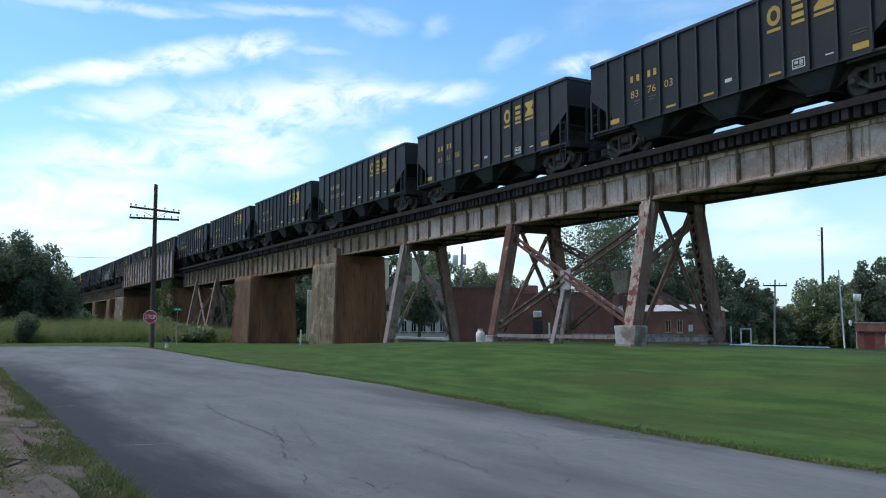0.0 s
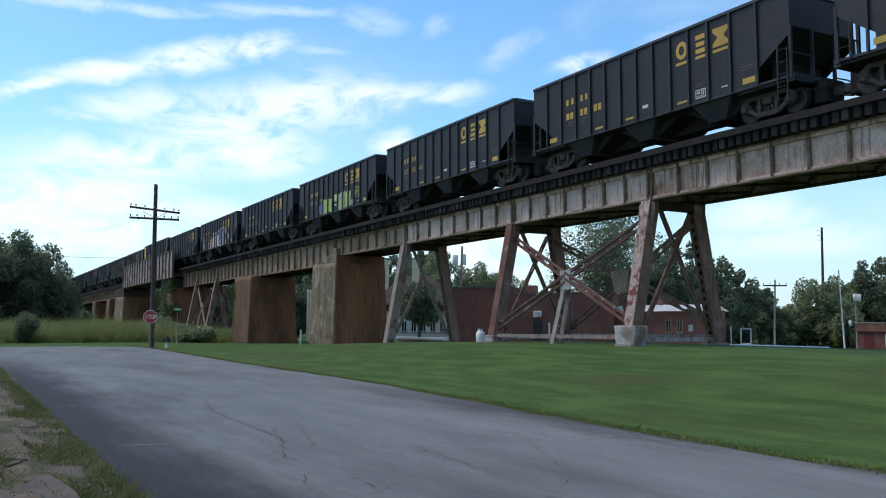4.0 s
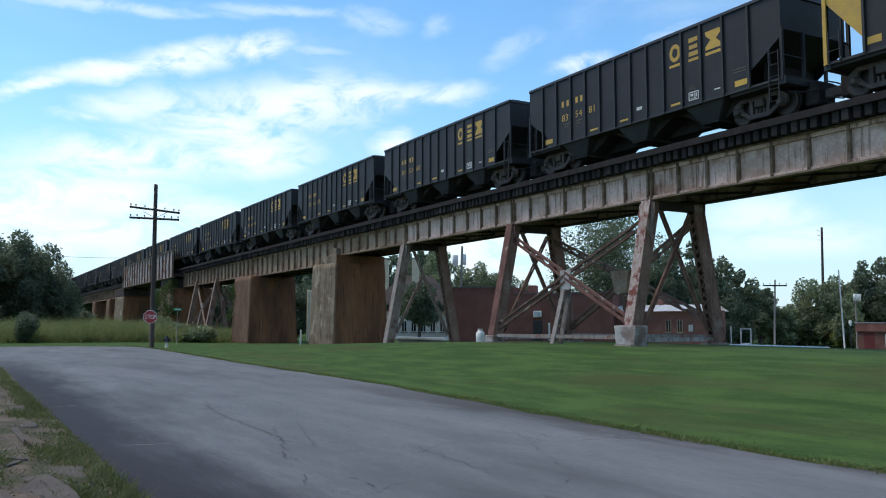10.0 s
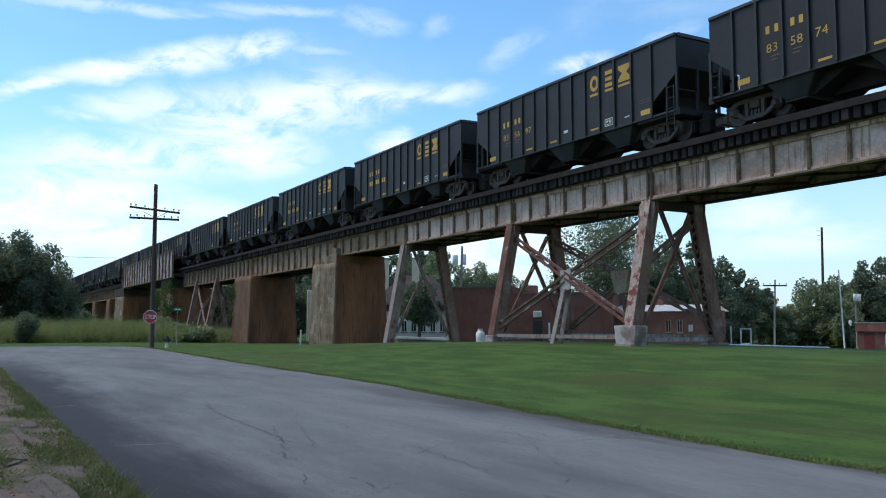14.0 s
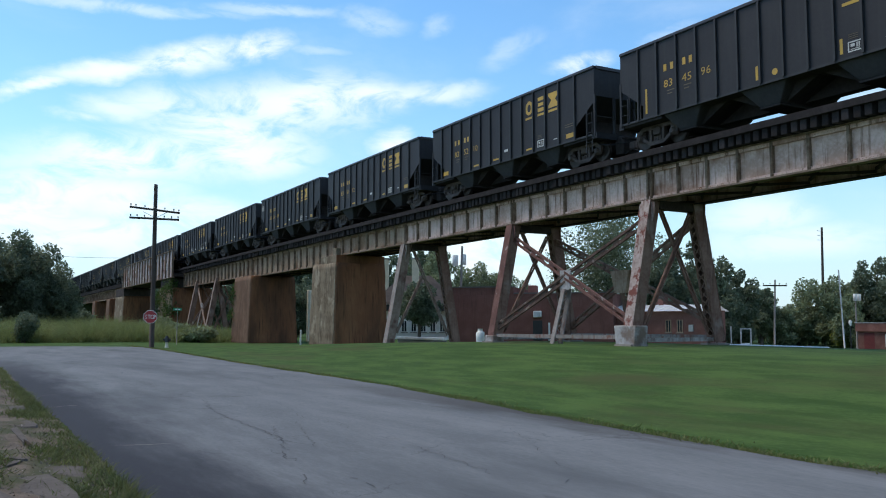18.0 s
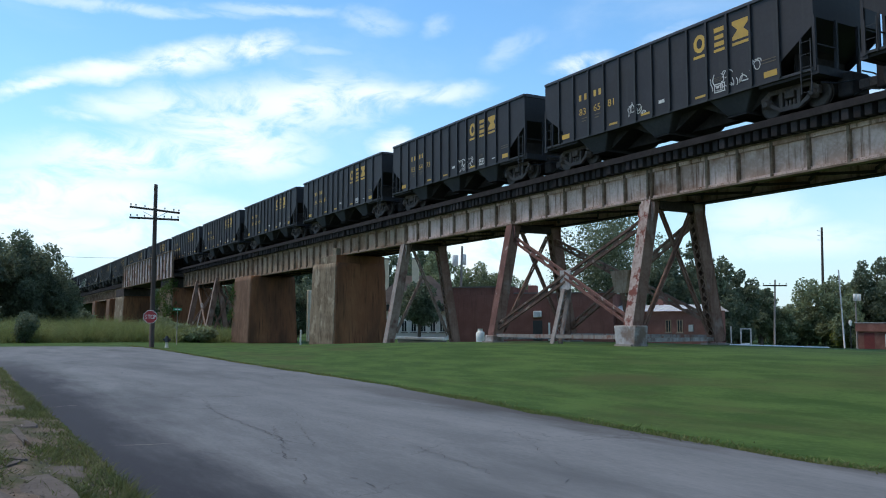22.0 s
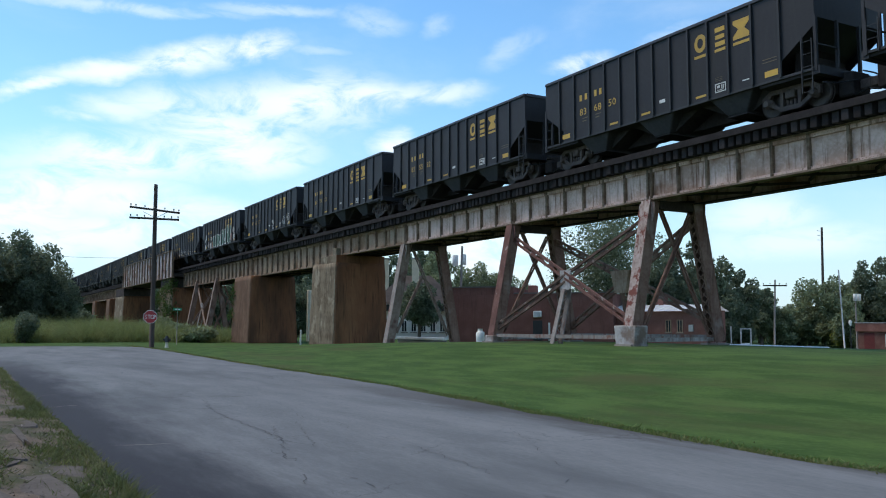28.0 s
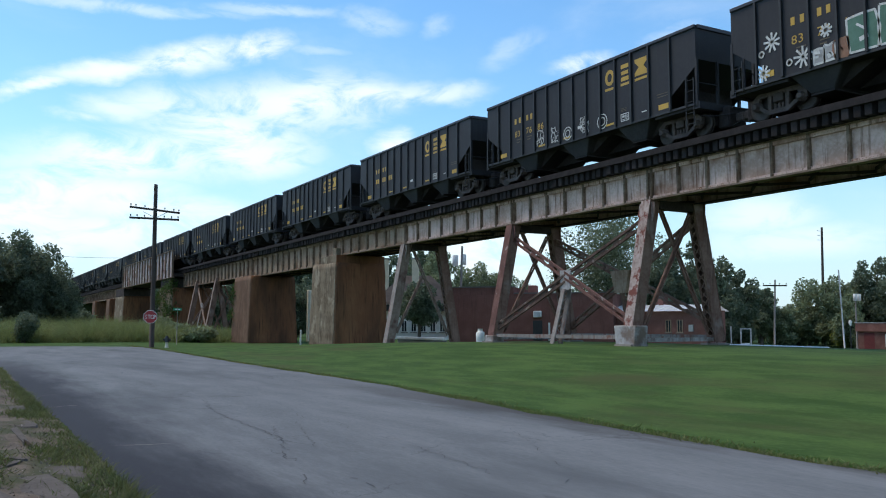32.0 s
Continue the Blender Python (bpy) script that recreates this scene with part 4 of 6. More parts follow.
for ob in [o for o in bpy.data.objects if o.name.startswith("girder_span")]:
    x0 = ob.location.x
    if -47 < x0 < -20:
        x1 = {-25.0: -12.0, -34.5: -25.0, -46.0: -34.5}[round(x0, 1)]
        rv = part("rivet_rows", rivet_rows(x0, x1, G_BOT, 0), "girder_paint", ob, at=pose(-x0, -TC, 0))
        tagged(rv, kind="stuff")
# ---- train of open hopper cars ----
PITCH, BODY = 15.65, 14.0
HALF = BODY / 2
WIDE = 1.6                     # half the body's width
SILL, TOP = 1.3, 4.17          # above the rail
RIBS = (-5.94, -4.92, -3.9, -2.92, -1.98, -1.04, -0.11, 0.81, 1.73, 2.66, 3.6, 4.6, 5.72)


def shift_along(t):
    """Metres that the train has run by t seconds."""
    lag = ((0, 0.0), (3, -0.04), (6, -0.06), (9, -0.058), (13, -0.07), (17, -0.083), (20, -0.078), (23, -0.063), (25, -0.055), (28, -0.035), (32, -0.03))
    for (a, u), (b, v) in zip(lag, lag[1:]):
        if t <= b + 1e-6:
            k = (t - a) / (b - a)
            return 18.35 * t - PITCH * (u + (v - u) * k)
    return 18.35 * t


CUT_HIGH, CUT_LOW = 2.68, 1.8   # the side plate is cut back over the trucks


def side_sheet(y):
    """One side: plate cut back at both lower ends, drawn in x, z."""
    cut = HALF - RIBS[-1]
    pts = [(-HALF, TOP), (-HALF, CUT_HIGH), (-HALF + cut, CUT_LOW), (-HALF + cut, SILL), (HALF - cut, SILL), (HALF - cut, CUT_LOW), (HALF, CUT_HIGH), (HALF, TOP)]
    bm = bmesh.new()
    prism(bm, pts, y - 0.012, y + 0.012)
    return bm


def wheelset_mesh():
    bm = bmesh.new()
    tube(bm, [(0, -1.05, 0), (0, 1.05, 0)], [0.085, 0.085], 8)
    for s in (-1, 1):
        y = s * 0.755
        tube(bm, [(0, y - 0.055, 0), (0, y - 0.05, 0), (0, y + 0.04, 0), (0, y + 0.05, 0)], [0.40, 0.457, 0.457, 0.42], 24)
        tube(bm, [(0, y - s * 0.045, 0), (0, y - s * 0.075, 0)], [0.49, 0.49], 24)
        for k in range(3):
            a = k * 2.094
            box(bm, math.cos(a) * 0.24 - 0.05, math.cos(a) * 0.24 + 0.05, y + s * 0.05 - 0.01, y + s * 0.05 + 0.01, math.sin(a) * 0.24 - 0.05, math.sin(a) * 0.24 + 0.05)
    return mesh_of(bm, "wheelset")


def sideframe_mesh():
    """Cast truss side frame in one piece with three openings."""
    half = {"p0": (1.12, 0.4), "p1": (1.12, 0.66), "p2": (0.8, 0.87), "p3": (0.42, 0.87), "p4": (0.28, 0.87), "q2": (0.74, 0.72), "q3": (0.42, 0.72), "q4": (0.28, 0.72),
            "r0": (0.9, 0.4), "r1": (0.36, 0.1), "r2": (0.24, 0.1), "s0": (0.82, 0.54), "s1": (0.4, 0.25), "s2": (0.28, 0.25)}
    quads = ("p0 r0 s0 p1", "p1 s0 q2 p2", "p2 q2 q3 p3", "p3 q3 q4 p4", "r0 r1 s1 s0", "r1 r2 s2 s1", "s1 s2 q4 q3")
    bm = bmesh.new()
    sides = []
    for s in (-1, 1):
        v = {k: bm.verts.new((s * x, -0.065, z)) for k, (x, z) in half.items()}
        for q in quads:
            f = [v[k] for k in q.split()]
            bm.faces.new(f if s < 0 else f[::-1])
        sides.append(v)
    l, r = sides
    bm.faces.new((l["p4"], l["q4"], r["q4"], r["p4"]))
    bm.faces.new((l["s2"], l["r2"], r["r2"], r["s2"]))
    out = bmesh.ops.extrude_face_region(bm, geom=bm.faces[:])
    bmesh.ops.translate(bm, verts=[g for g in out["geom"] if isinstance(g, bmesh.types.BMVert)], vec=(0, 0.13, 0))
    bmesh.ops.recalc_face_normals(bm, faces=bm.faces[:])
    return mesh_of(bm, "sideframe")


def axle_box_mesh():
    bm = bmesh.new()
    tube(bm, [(0, 0.08, 0.457), (0, -0.06, 0.457), (0, -0.08, 0.457), (0, -0.15, 0.457), (0, -0.17, 0.457)], [0.17, 0.17, 0.13, 0.13, 0.09], 10)
    return mesh_of(bm, "axle_box")


def spring_mesh():
    bm = bmesh.new()
    for x in (-0.15, 0.0, 0.15):
        tube(bm, [(x, 0, 0.24 + 0.05 * k) for k in range(5)], [0.06 if k % 2 else 0.045 for k in range(5)], 8)
    return mesh_of(bm, "spring_group")


WHEELSET, FRAME_SIDE, SPRING, AXLE_BOX = wheelset_mesh(), sideframe_mesh(), spring_mesh(), axle_box_mesh()
BOLSTER = mesh_of(boxes((-0.2, 0.2, -1.1, 1.1, 0.48, 0.78), bevel=0.03), "bolster")


def hopper_chute(x):
    """Discharge chute: wide at the sill, narrow at its door."""
    bm = bmesh.new()
    frustum(bm, (x - 0.4, x + 0.4, -1.2, 1.2, 0.62), (x - 0.98, x + 0.98, -WIDE + 0.06, WIDE - 0.06, SILL))
    bmesh.ops.bevel(bm, geom=bm.edges[:], offset=0.03, segments=1, affect="EDGES")
    return bm


def slope_sheet(x):
    """Sloping floor beside a chute, set back in the dark."""
    bm = bmesh.new()
    frustum(bm, (x - 0.5, x + 0.5, -0.95, 0.95, 0.68), (x - 1.83, x + 1.83, -1.05, 1.05, SILL - 0.01))
    return bm


def hull_floor():
    """Sloped floor sheets inside, seen only from above."""
    bm = bmesh.new()
    prism(bm, ((-HALF + 0.05, TOP - 1.2), (-HALF + 2.6, SILL + 0.02), (HALF - 2.6, SILL + 0.02), (HALF - 0.05, TOP - 1.2), (HALF - 0.05, TOP - 1.26), (HALF - 2.6, SILL - 0.04), (-HALF + 2.6, SILL - 0.04), (-HALF + 0.05, TOP - 1.26)), -WIDE + 0.02, WIDE - 0.02)
    return bm


def ladder(x, y, low):
    """Short side ladder below the cut corner."""
    bm = bmesh.new()
    for s in (-0.19, 0.19):
        beam(bm, (x + s, y, low), (x + s, y, SILL + 0.95), 0.03, 0.025, up=(0, 1, 0))
    k = low + 0.04
    while k < SILL + 0.95:
        beam(bm, (x - 0.19, y, k), (x + 0.19, y, k), 0.016, 0.016, up=(0, 1, 0))
        k += 0.4
    return bm


def flat_bars(rects, y=-WIDE - 0.012, depth=0.008):
    """Painted marks as thin raised plates: (x0, x1, z0, z1) each."""
    bm = bmesh.new()
    for x0, x1, z0, z1 in rects:
        box(bm, x0, x1, y - depth, y, z0, z1)
    return bm


def px_of(k, u=0.5):
    """x of a place u across panel k, counted from the trailing end."""
    edges = (-HALF,) + RIBS + (HALF,)
    return edges[k] + (edges[k + 1] - edges[k]) * u


def logo_parts(car, dx=0.0):
    """Three plain yellow shapes, each with a bar below."""
    z0, z1 = 2.98, 3.74
    y = -WIDE - 0.012
    c = 2.31 + dx
    bm = bmesh.new()
    mid, hh = (z0 + 0.09 + z1) / 2, (z1 - z0 - 0.09) / 2
    outer = [(c + 0.28 * math.cos(a), mid + hh * math.sin(a)) for a in (math.pi * (k + 0.5) / 6 for k in range(12))]
    inner = [(c + 0.14 * math.cos(a), mid + (hh - 0.15) * math.sin(a)) for a in (math.pi * (k + 0.5) / 6 for k in range(12))]
    for k in range(12):
        n = (k + 1) % 12
        prism(bm, (outer[k], outer[n], inner[n], inner[k]), y - 0.008, y)
    box(bm, c - 0.29, c + 0.29, y - 0.008, y, z0 - 0.1, z0)
    part("logo_shape", bm, "logo_yellow", car, "plain yellow painted shape")
    c = 3.22 + dx
    bm = flat_bars([(c - 0.22, c + 0.22, z1 - 0.16, z1), (c - 0.2, c + 0.2, z0 + 0.345, z0 + 0.49), (c - 0.22, c + 0.22, z0 + 0.09, z0 + 0.25), (c - 0.24, c + 0.24, z0 - 0.1, z0)])
    part("logo_shape", bm, "logo_yellow", car, "plain yellow painted shape")
    c = 4.17 + dx
    bm = bmesh.new()
    m = (z0 + z1) / 2 + 0.045
    prism(bm, ((c - 0.36, z1), (c - 0.36, z1 - 0.12), (c - 0.13, m), (c - 0.36, z0 + 0.21), (c - 0.36, z0 + 0.09), (c + 0.36, z0 + 0.09), (c + 0.36, z0 + 0.21), (c + 0.13, m), (c + 0.36, z1 - 0.12), (c + 0.36, z1)), y - 0.008, y)
    box(bm, c - 0.37, c + 0.37, y - 0.008, y, z0 - 0.1, z0)
    part("logo_shape", bm, "logo_yellow", car, "plain yellow painted shape")


def hopper_car(body="car_paint"):
    car = thing("hopper_car", "black open-top coal hopper car with ribbed steel sides", "hopper car", (0, TC, RAIL_TOP - LIFT), group="coal train")
    for y in (-WIDE, WIDE):
        part("side_sheet", side_sheet(y), body, car)
        part("top_chord", boxes((-HALF, HALF, y - 0.07, y + 0.07, TOP - 0.1, TOP + 0.03), bevel=0.02), "car_chord", car)
        part("side_sill", boxes((-HALF + 0.02, HALF - 0.02, y - 0.03, y + 0.03, SILL - 0.06, SILL + 0.02)), "car_stake", car)
    st = bmesh.new()
    prism(st, ((-0.04, SILL), (0.04, SILL), (0.04, TOP - 0.1), (-0.04, TOP - 0.1)), -0.075, 0.0)
    stake = mesh_of(st, "side_stake")
    for x in RIBS:
        part("side_stake", stake, "car_stake", car, at=pose(x, -WIDE - 0.013, 0))
    far_side = bmesh.new()
    for x in RIBS:
        box(far_side, x - 0.055, x + 0.055, WIDE + 0.013, WIDE + 0.1, SILL, TOP - 0.1)
    part("far_side_stakes", far_side, body, car)
    for s in (-1, 1):
        e = bmesh.new()
        prism(e, ((s * HALF, TOP), (s * (HALF - 0.03), TOP), (s * (HALF - 0.03), TOP - 1.22), (s * (HALF - 2.6), SILL), (s * (HALF - 2.57), SILL), (s * HALF, TOP - 1.24)) if s > 0 else ((s * (HALF - 0.03), TOP), (s * HALF, TOP), (s * HALF, TOP - 1.24), (s * (HALF - 2.57), SILL), (s * (HALF - 2.6), SILL), (s * (HALF - 0.03), TOP - 1.22)), -WIDE + 0.013, WIDE - 0.013)
        part("end_sheet", e, body, car)
        part("end_chord", boxes((s * HALF - 0.06, s * HALF + 0.06, -WIDE + 0.07, WIDE - 0.07, TOP - 0.1, TOP + 0.03)), "car_chord", car)
        for y in (-WIDE + 0.02, -0.55, 0.55, WIDE - 0.02):
            part("end_post", boxes((s * HALF - 0.05, s * HALF + 0.05, y - 0.045, y + 0.045, SILL - 0.1, TOP - 1.2)), "car_paint", car)
        part("brake_rigging", boxes((min(s * (HALF - 0.2), s * (HALF - 0.9)), max(s * (HALF - 0.2), s * (HALF - 0.9)), -0.7, 0.5, 0.62, SILL - 0.17), bevel=0.05), "car_under", car)
        dg = part("draft_gear", boxes((min(s * (HALF - 0.1), s * (HALF + 0.42)), max(s * (HALF - 0.1), s * (HALF + 0.42)), -0.45, 0.45, 0.5, SILL - 0.02), bevel=0.05), "car_under", car)
        lv = bmesh.new()
        tube(lv, [(s * (HALF + 0.14), -WIDE + 0.1, 0.82), (s * (HALF + 0.2), -0.9, 0.86), (s * (HALF + 0.5), -0.3, 0.98)], [0.025] * 3, 6)
        part("uncoupling_lever", lv, "car_paint", dg)
        part("inner_post", boxes((s * (HALF - 0.5) - 0.03, s * (HALF - 0.5) + 0.03, -WIDE - 0.02, -WIDE + 0.04, SILL, TOP - 1.75)), "car_paint", car)
        part("end_sill", boxes((s * HALF - 0.12, s * HALF + 0.12, -WIDE, WIDE, SILL - 0.2, SILL + 0.06)), "car_paint", car)
        part("end_platform", boxes((min(s * HALF, s * (HALF - 2.2)), max(s * HALF, s * (HALF - 2.2)), -WIDE + 0.05, WIDE - 0.05, SILL - 0.16, SILL - 0.04)), "car_under", car)
        part("end_bulkhead", boxes((s * (HALF - 1.2) - 0.03, s * (HALF - 1.2) + 0.03, -1.0, 1.5, SILL - 0.05, 2.35)), "car_under", car)
        part("handrail", boxes((s * HALF - 0.02, s * HALF + 0.02, -WIDE - 0.02, -0.6, SILL + 0.75, SILL + 0.79)), "car_paint", car)
        cp = bmesh.new()
        box(cp, s * HALF, s * (HALF + 0.55), -0.1, 0.1, 0.74, 0.94)
        box(cp, s * (HALF + 0.45), s * (HALF + 0.83), -0.17, 0.15, 0.68, 1.0, bevel=0.04)
        part("coupler", cp, "truck_iron", car)
        hs = bmesh.new()
        tube(hs, [(s * (HALF + 0.1), -0.3, 0.8), (s * (HALF + 0.4), -0.32, 0.5), (s * (HALF + 0.8), -0.3, 0.62)], [0.025] * 3, 6)
        part("brake_hose", hs, "black_paint", car)
        part("ladder", ladder(s * (HALF - 0.28), -WIDE - 0.06, 0.55 if s > 0 else SILL - 0.1), "car_stake", car)
        tk = part("truck", BOLSTER, "truck_iron", car, "cast steel truck with two wheelsets", at=pose(s * (HALF - 1.4), 0, LIFT))
        for e2, nm in ((-1, 0), (1, 1)):
            w = part("wheelset", WHEELSET, "wheel_steel", tk, at=pose(e2 * 0.89, 0, 0.457))
        for y in (-1.0, 1.0):
            part("sideframe", FRAME_SIDE, "truck_iron", tk, at=pose(0, y, 0))
            part("spring_group", SPRING, "truck_iron", tk, at=pose(0, y, 0))
        for e2 in (-0.89, 0.89):
            part("axle_box", AXLE_BOX, "truck_iron", tk, at=pose(e2, -1.0, 0))
    part("centre_sill", boxes((-HALF, HALF, -0.2, 0.2, 0.7, SILL)), "car_under", car)
    part("floor_sheet", hull_floor(), "car_under", car)
    for x in (-3.8, -0.12, 3.55):
        c = part("hopper_chute", hopper_chute(x), "chute", car)
        part("slope_sheet", slope_sheet(x), "car_under", c)
        part("chute_door", boxes((x - 0.42, x + 0.42, -1.22, 1.22, 0.56, 0.62)), "car_under", c)
    part("brake_cylinder", boxes((HALF - 1.7, HALF - 1.1, 0.2, 0.7, SILL, SILL + 0.5), bevel=0.08), "car_under", car)
    return car


def coal_car_marks(car, kind):
    """Reflectors, data panel and small plates along the sill."""
    z = 1.44
    bars = kind == "bars"
    if bars:
        for x, h in ((-5.53, 0.98), (-0.27, 0.48), (2.87, 0.48), (5.44, 0.46)):
            part("safety_stripe", flat_bars([(x - 0.05, x + 0.05, z + 0.01, z + h)]), "logo_yellow", car)
        dot = bmesh.new()
        prism(dot, [(0.45 + 0.11 * math.cos(a), 1.56 + 0.11 * math.sin(a)) for a in (math.pi * k / 5 for k in range(10))], -WIDE - 0.02, -WIDE - 0.012)
        part("round_plate", dot, "logo_yellow", car)
    else:
        for k, u in ((1, 0.4), (12, 0.66)):
            part("end_reflector", flat_bars([(px_of(k, u) - 0.26, px_of(k, u) + 0.26, z, z + 0.2)]), "logo_yellow", car, "yellow reflector plate")
        for k, u in ((4, 0.55), (6, 0.53), (9, 0.6)):
            part("reflector", flat_bars([(px_of(k, u) - 0.24, px_of(k, u) + 0.24, z, z + 0.08)]), "logo_yellow", car)
    c = 3.33 if bars else px_of(10, 0.56)
    part("data_panel", flat_bars([(c - 0.24, c + 0.24, z, z + 0.035), (c - 0.24, c + 0.24, z + 0.28, z + 0.315), (c - 0.24, c - 0.205, z + 0.035, z + 0.28), (c + 0.205, c + 0.24, z + 0.035, z + 0.28), (c - 0.15, c - 0.02, z + 0.15, z + 0.24), (c + 0.04, c + 0.08, z + 0.11, z + 0.25), (c + 0.11, c + 0.15, z + 0.11, z + 0.25), (c - 0.15, c + 0.15, z + 0.065, z + 0.085)]), "mark_white", car, "white outlined data panel")
    part("data_lines", flat_bars([(c - 0.22, c + 0.1, z + 0.4 + d, z + 0.415 + d) for d in (0.0, 0.06, 0.12)]), "dim_mark", car)
    if not bars:
        part("tag_plate", flat_bars([(px_of(7, 0.5) - 0.15, px_of(7, 0.5) + 0.15, 1.7, 1.82)]), "mark_white", car)
    part("tag_line", flat_bars([(c + 0.97, c + 1.25, 1.57, 1.61)]), "mark_white", car)
    if kind != "bars":
        c = px_of(12, 0.6)
        part("data_lines", flat_bars([(c - 0.28, c + 0.3, 1.93 + d, 1.955 + d) for d in (0.0, 0.1)]), "dim_mark", car)


proto_hopper = hopper_car()
DIGITS = {}


def glyph(ch):
    """Outline of one character of the built-in font as verts and faces, height about 0.7."""
    if ch not in DIGITS:
        cu = bpy.data.curves.new("glyph", "FONT")
        cu.body, cu.resolution_u = ch, 2
        ob = bpy.data.objects.new("glyph", cu)
        me = bpy.data.meshes.new_from_object(ob)
        DIGITS[ch] = ([tuple(v.co) for v in me.vertices], [tuple(p.vertices) for p in me.polygons])
        bpy.data.objects.remove(ob)
        bpy.data.meshes.remove(me)
    return DIGITS[ch]


def write(text, x, z, height, y, spacing=0.62, bold=1.0):
    """Flat lettering facing the viewer's side, lower left corner at x, z."""
    verts, faces = [], []
    k = height / 0.7
    for i, ch in enumerate(text):
        vs, fs = glyph(ch)
        n = len(verts)
        verts += [(x + (v[0] * bold + i * spacing) * k, y, z + v[1] * k) for v in vs]
        faces += [tuple(n + a for a in f) for f in fs]
    me = bpy.data.meshes.new("lettering")
    me.from_pydata(verts, [], faces)
    return me


def join_meshes(meshes, name):
    verts, faces = [], []
    for me in meshes:
        n = len(verts)
        verts += [tuple(v.co) for v in me.vertices]
        faces += [tuple(n + a for a in p.vertices) for p in me.polygons]
        bpy.data.meshes.remove(me)
    out = bpy.data.meshes.new(name)
    out.from_pydata(verts, [], faces)
    return out


OWNER_BAR = mesh_of(flat_bars([(-0.075, 0.075, 0.0, 0.26)]), "owner_bar")


def number_marks(car, digits):
    """Owner's marks as plain bars over the painted car number."""
    z1, z0 = 2.87, 2.24
    y = -WIDE - 0.022
    for x in (-4.5, -4.15, -3.53, -3.21):
        part("owner_mark", OWNER_BAR, "logo_yellow", car, "yellow painted bar", at=pose(x, 0, z1))
    if digits:
        for i, x in enumerate((-4.58, -3.64, -2.73)):
            part("car_number", write(digits[2 * i:2 * i + 2], x, z0, 0.29, y, 0.6, 1.15), "logo_yellow", car, "yellow painted number")
    else:
        for x in (-4.58, -3.64, -2.73):
            part("car_number", flat_bars([(x, x + 0.2, z0, z0 + 0.28), (x + 0.27, x + 0.47, z0, z0 + 0.28)]), "logo_yellow", car)
    part("data_lines", flat_bars([(x, x + w, z0 - d, z0 - d + 0.035) for x in (-4.4, -3.55) for w, d in ((0.36, 0.16), (0.25, 0.28))]), "dim_mark", car)


NUMBERS = {0: "837603", 1: "836108", 2: "836864", 3: "835666", 4: "837221", 6: "836866", 7: "836118", 8: "836750", 9: "837396", 10: "823139", 12: "835481",
           13: "835360", 14: "836483", 15: "836498", 16: "835874", 17: "835697", 20: "835310", 21: "834596", 22: "835210", 23: "836112", 24: "835664",
           25: "836737", 26: "836581", 27: "835473", 28: "836681", 29: "836265", 30: "837223", 32: "837024", 33: "836850", 34: "835532", 35: "837412",
           36: "836307", 37: "837012", 38: "837686"}
YELLOW_END, BAR_CARS, LAST = 11, (10, 21), 51


def scrawl(car, colour, x0, x1, z0, z1, seed, strokes, outline=None):
    """Sprayed paint: fat uneven blocks with rims, or loops of thin line; never letters."""
    r = random.Random(seed)
    y = -WIDE - 0.024
    if strokes < 0:
        w = (x1 - x0) / -strokes
        fill, rim = bmesh.new(), bmesh.new()
        for i in range(-strokes):
            a, b = x0 + w * (i + 0.02), x0 + w * (i + 0.98)
            hi = z1 - (z1 - z0) * r.uniform(0.0, 0.2)
            edge = [(a, z0), (b, z0), (b, (z0 + hi) / 2), (b, hi), ((a + b) / 2, hi), (a, hi), (a, (z0 + hi) / 2)]
            edge = [(x + w * r.uniform(-0.09, 0.09), max(SILL + 0.03, z + (hi - z0) * r.uniform(-0.08, 0.08))) for x, z in edge]
            prism(fill, edge, y - 0.006, y)
            for (xa, za), (xb, zb) in zip(edge, edge[1:] + edge[:1]):
                beam(rim, (xa, y - 0.004, za), (xb, y - 0.004, zb), 0.07, 0.008, up=(0, 1, 0))
            for k in range(2):
                mx, mz, t = a + (b - a) * r.uniform(0.25, 0.75), z0 + (hi - z0) * r.uniform(0.2, 0.8), r.uniform(0, 3.1)
                h = 0.5 * min(w, hi - z0) * r.uniform(0.25, 0.5)
                beam(rim, (mx - h * math.cos(t), y - 0.008, mz - h * math.sin(t)), (mx + h * math.cos(t), y - 0.008, mz + h * math.sin(t)), r.uniform(0.06, 0.2), 0.006, up=(0, 1, 0))
        part("sprayed_patch", fill, colour, car, "sprayed paint patch")
        tagged(part("sprayed_accent", rim, outline or "mark_white", car, "sprayed paint of a second colour"), kind="stuff")
        return
    bm = bmesh.new()
    for i in range(strokes):
        x, z, a = x0 + (x1 - x0) * (i + r.random()) / strokes, r.uniform(z0, z1), r.uniform(0, 6.3)
        turn = r.choice((-1, 1)) * r.uniform(0.25, 0.75)
        for k in range(r.randint(5, 10)):
            x2, z2 = x + 0.08 * math.cos(a), z + 0.1 * math.sin(a)
            a += turn + r.uniform(-0.3, 0.3)
            if x0 < x2 < x1 and z0 < z2 < z1:
                beam(bm, (x, y, z), (x2, y, z2), 0.03, 0.008, up=(0, 1, 0))
                x, z = x2, z2
            else:
                a += 1.6
    if bm.verts:
        tagged(part("sprayed_scrawl", bm, colour, car, "sprayed paint scrawl"), kind="stuff")


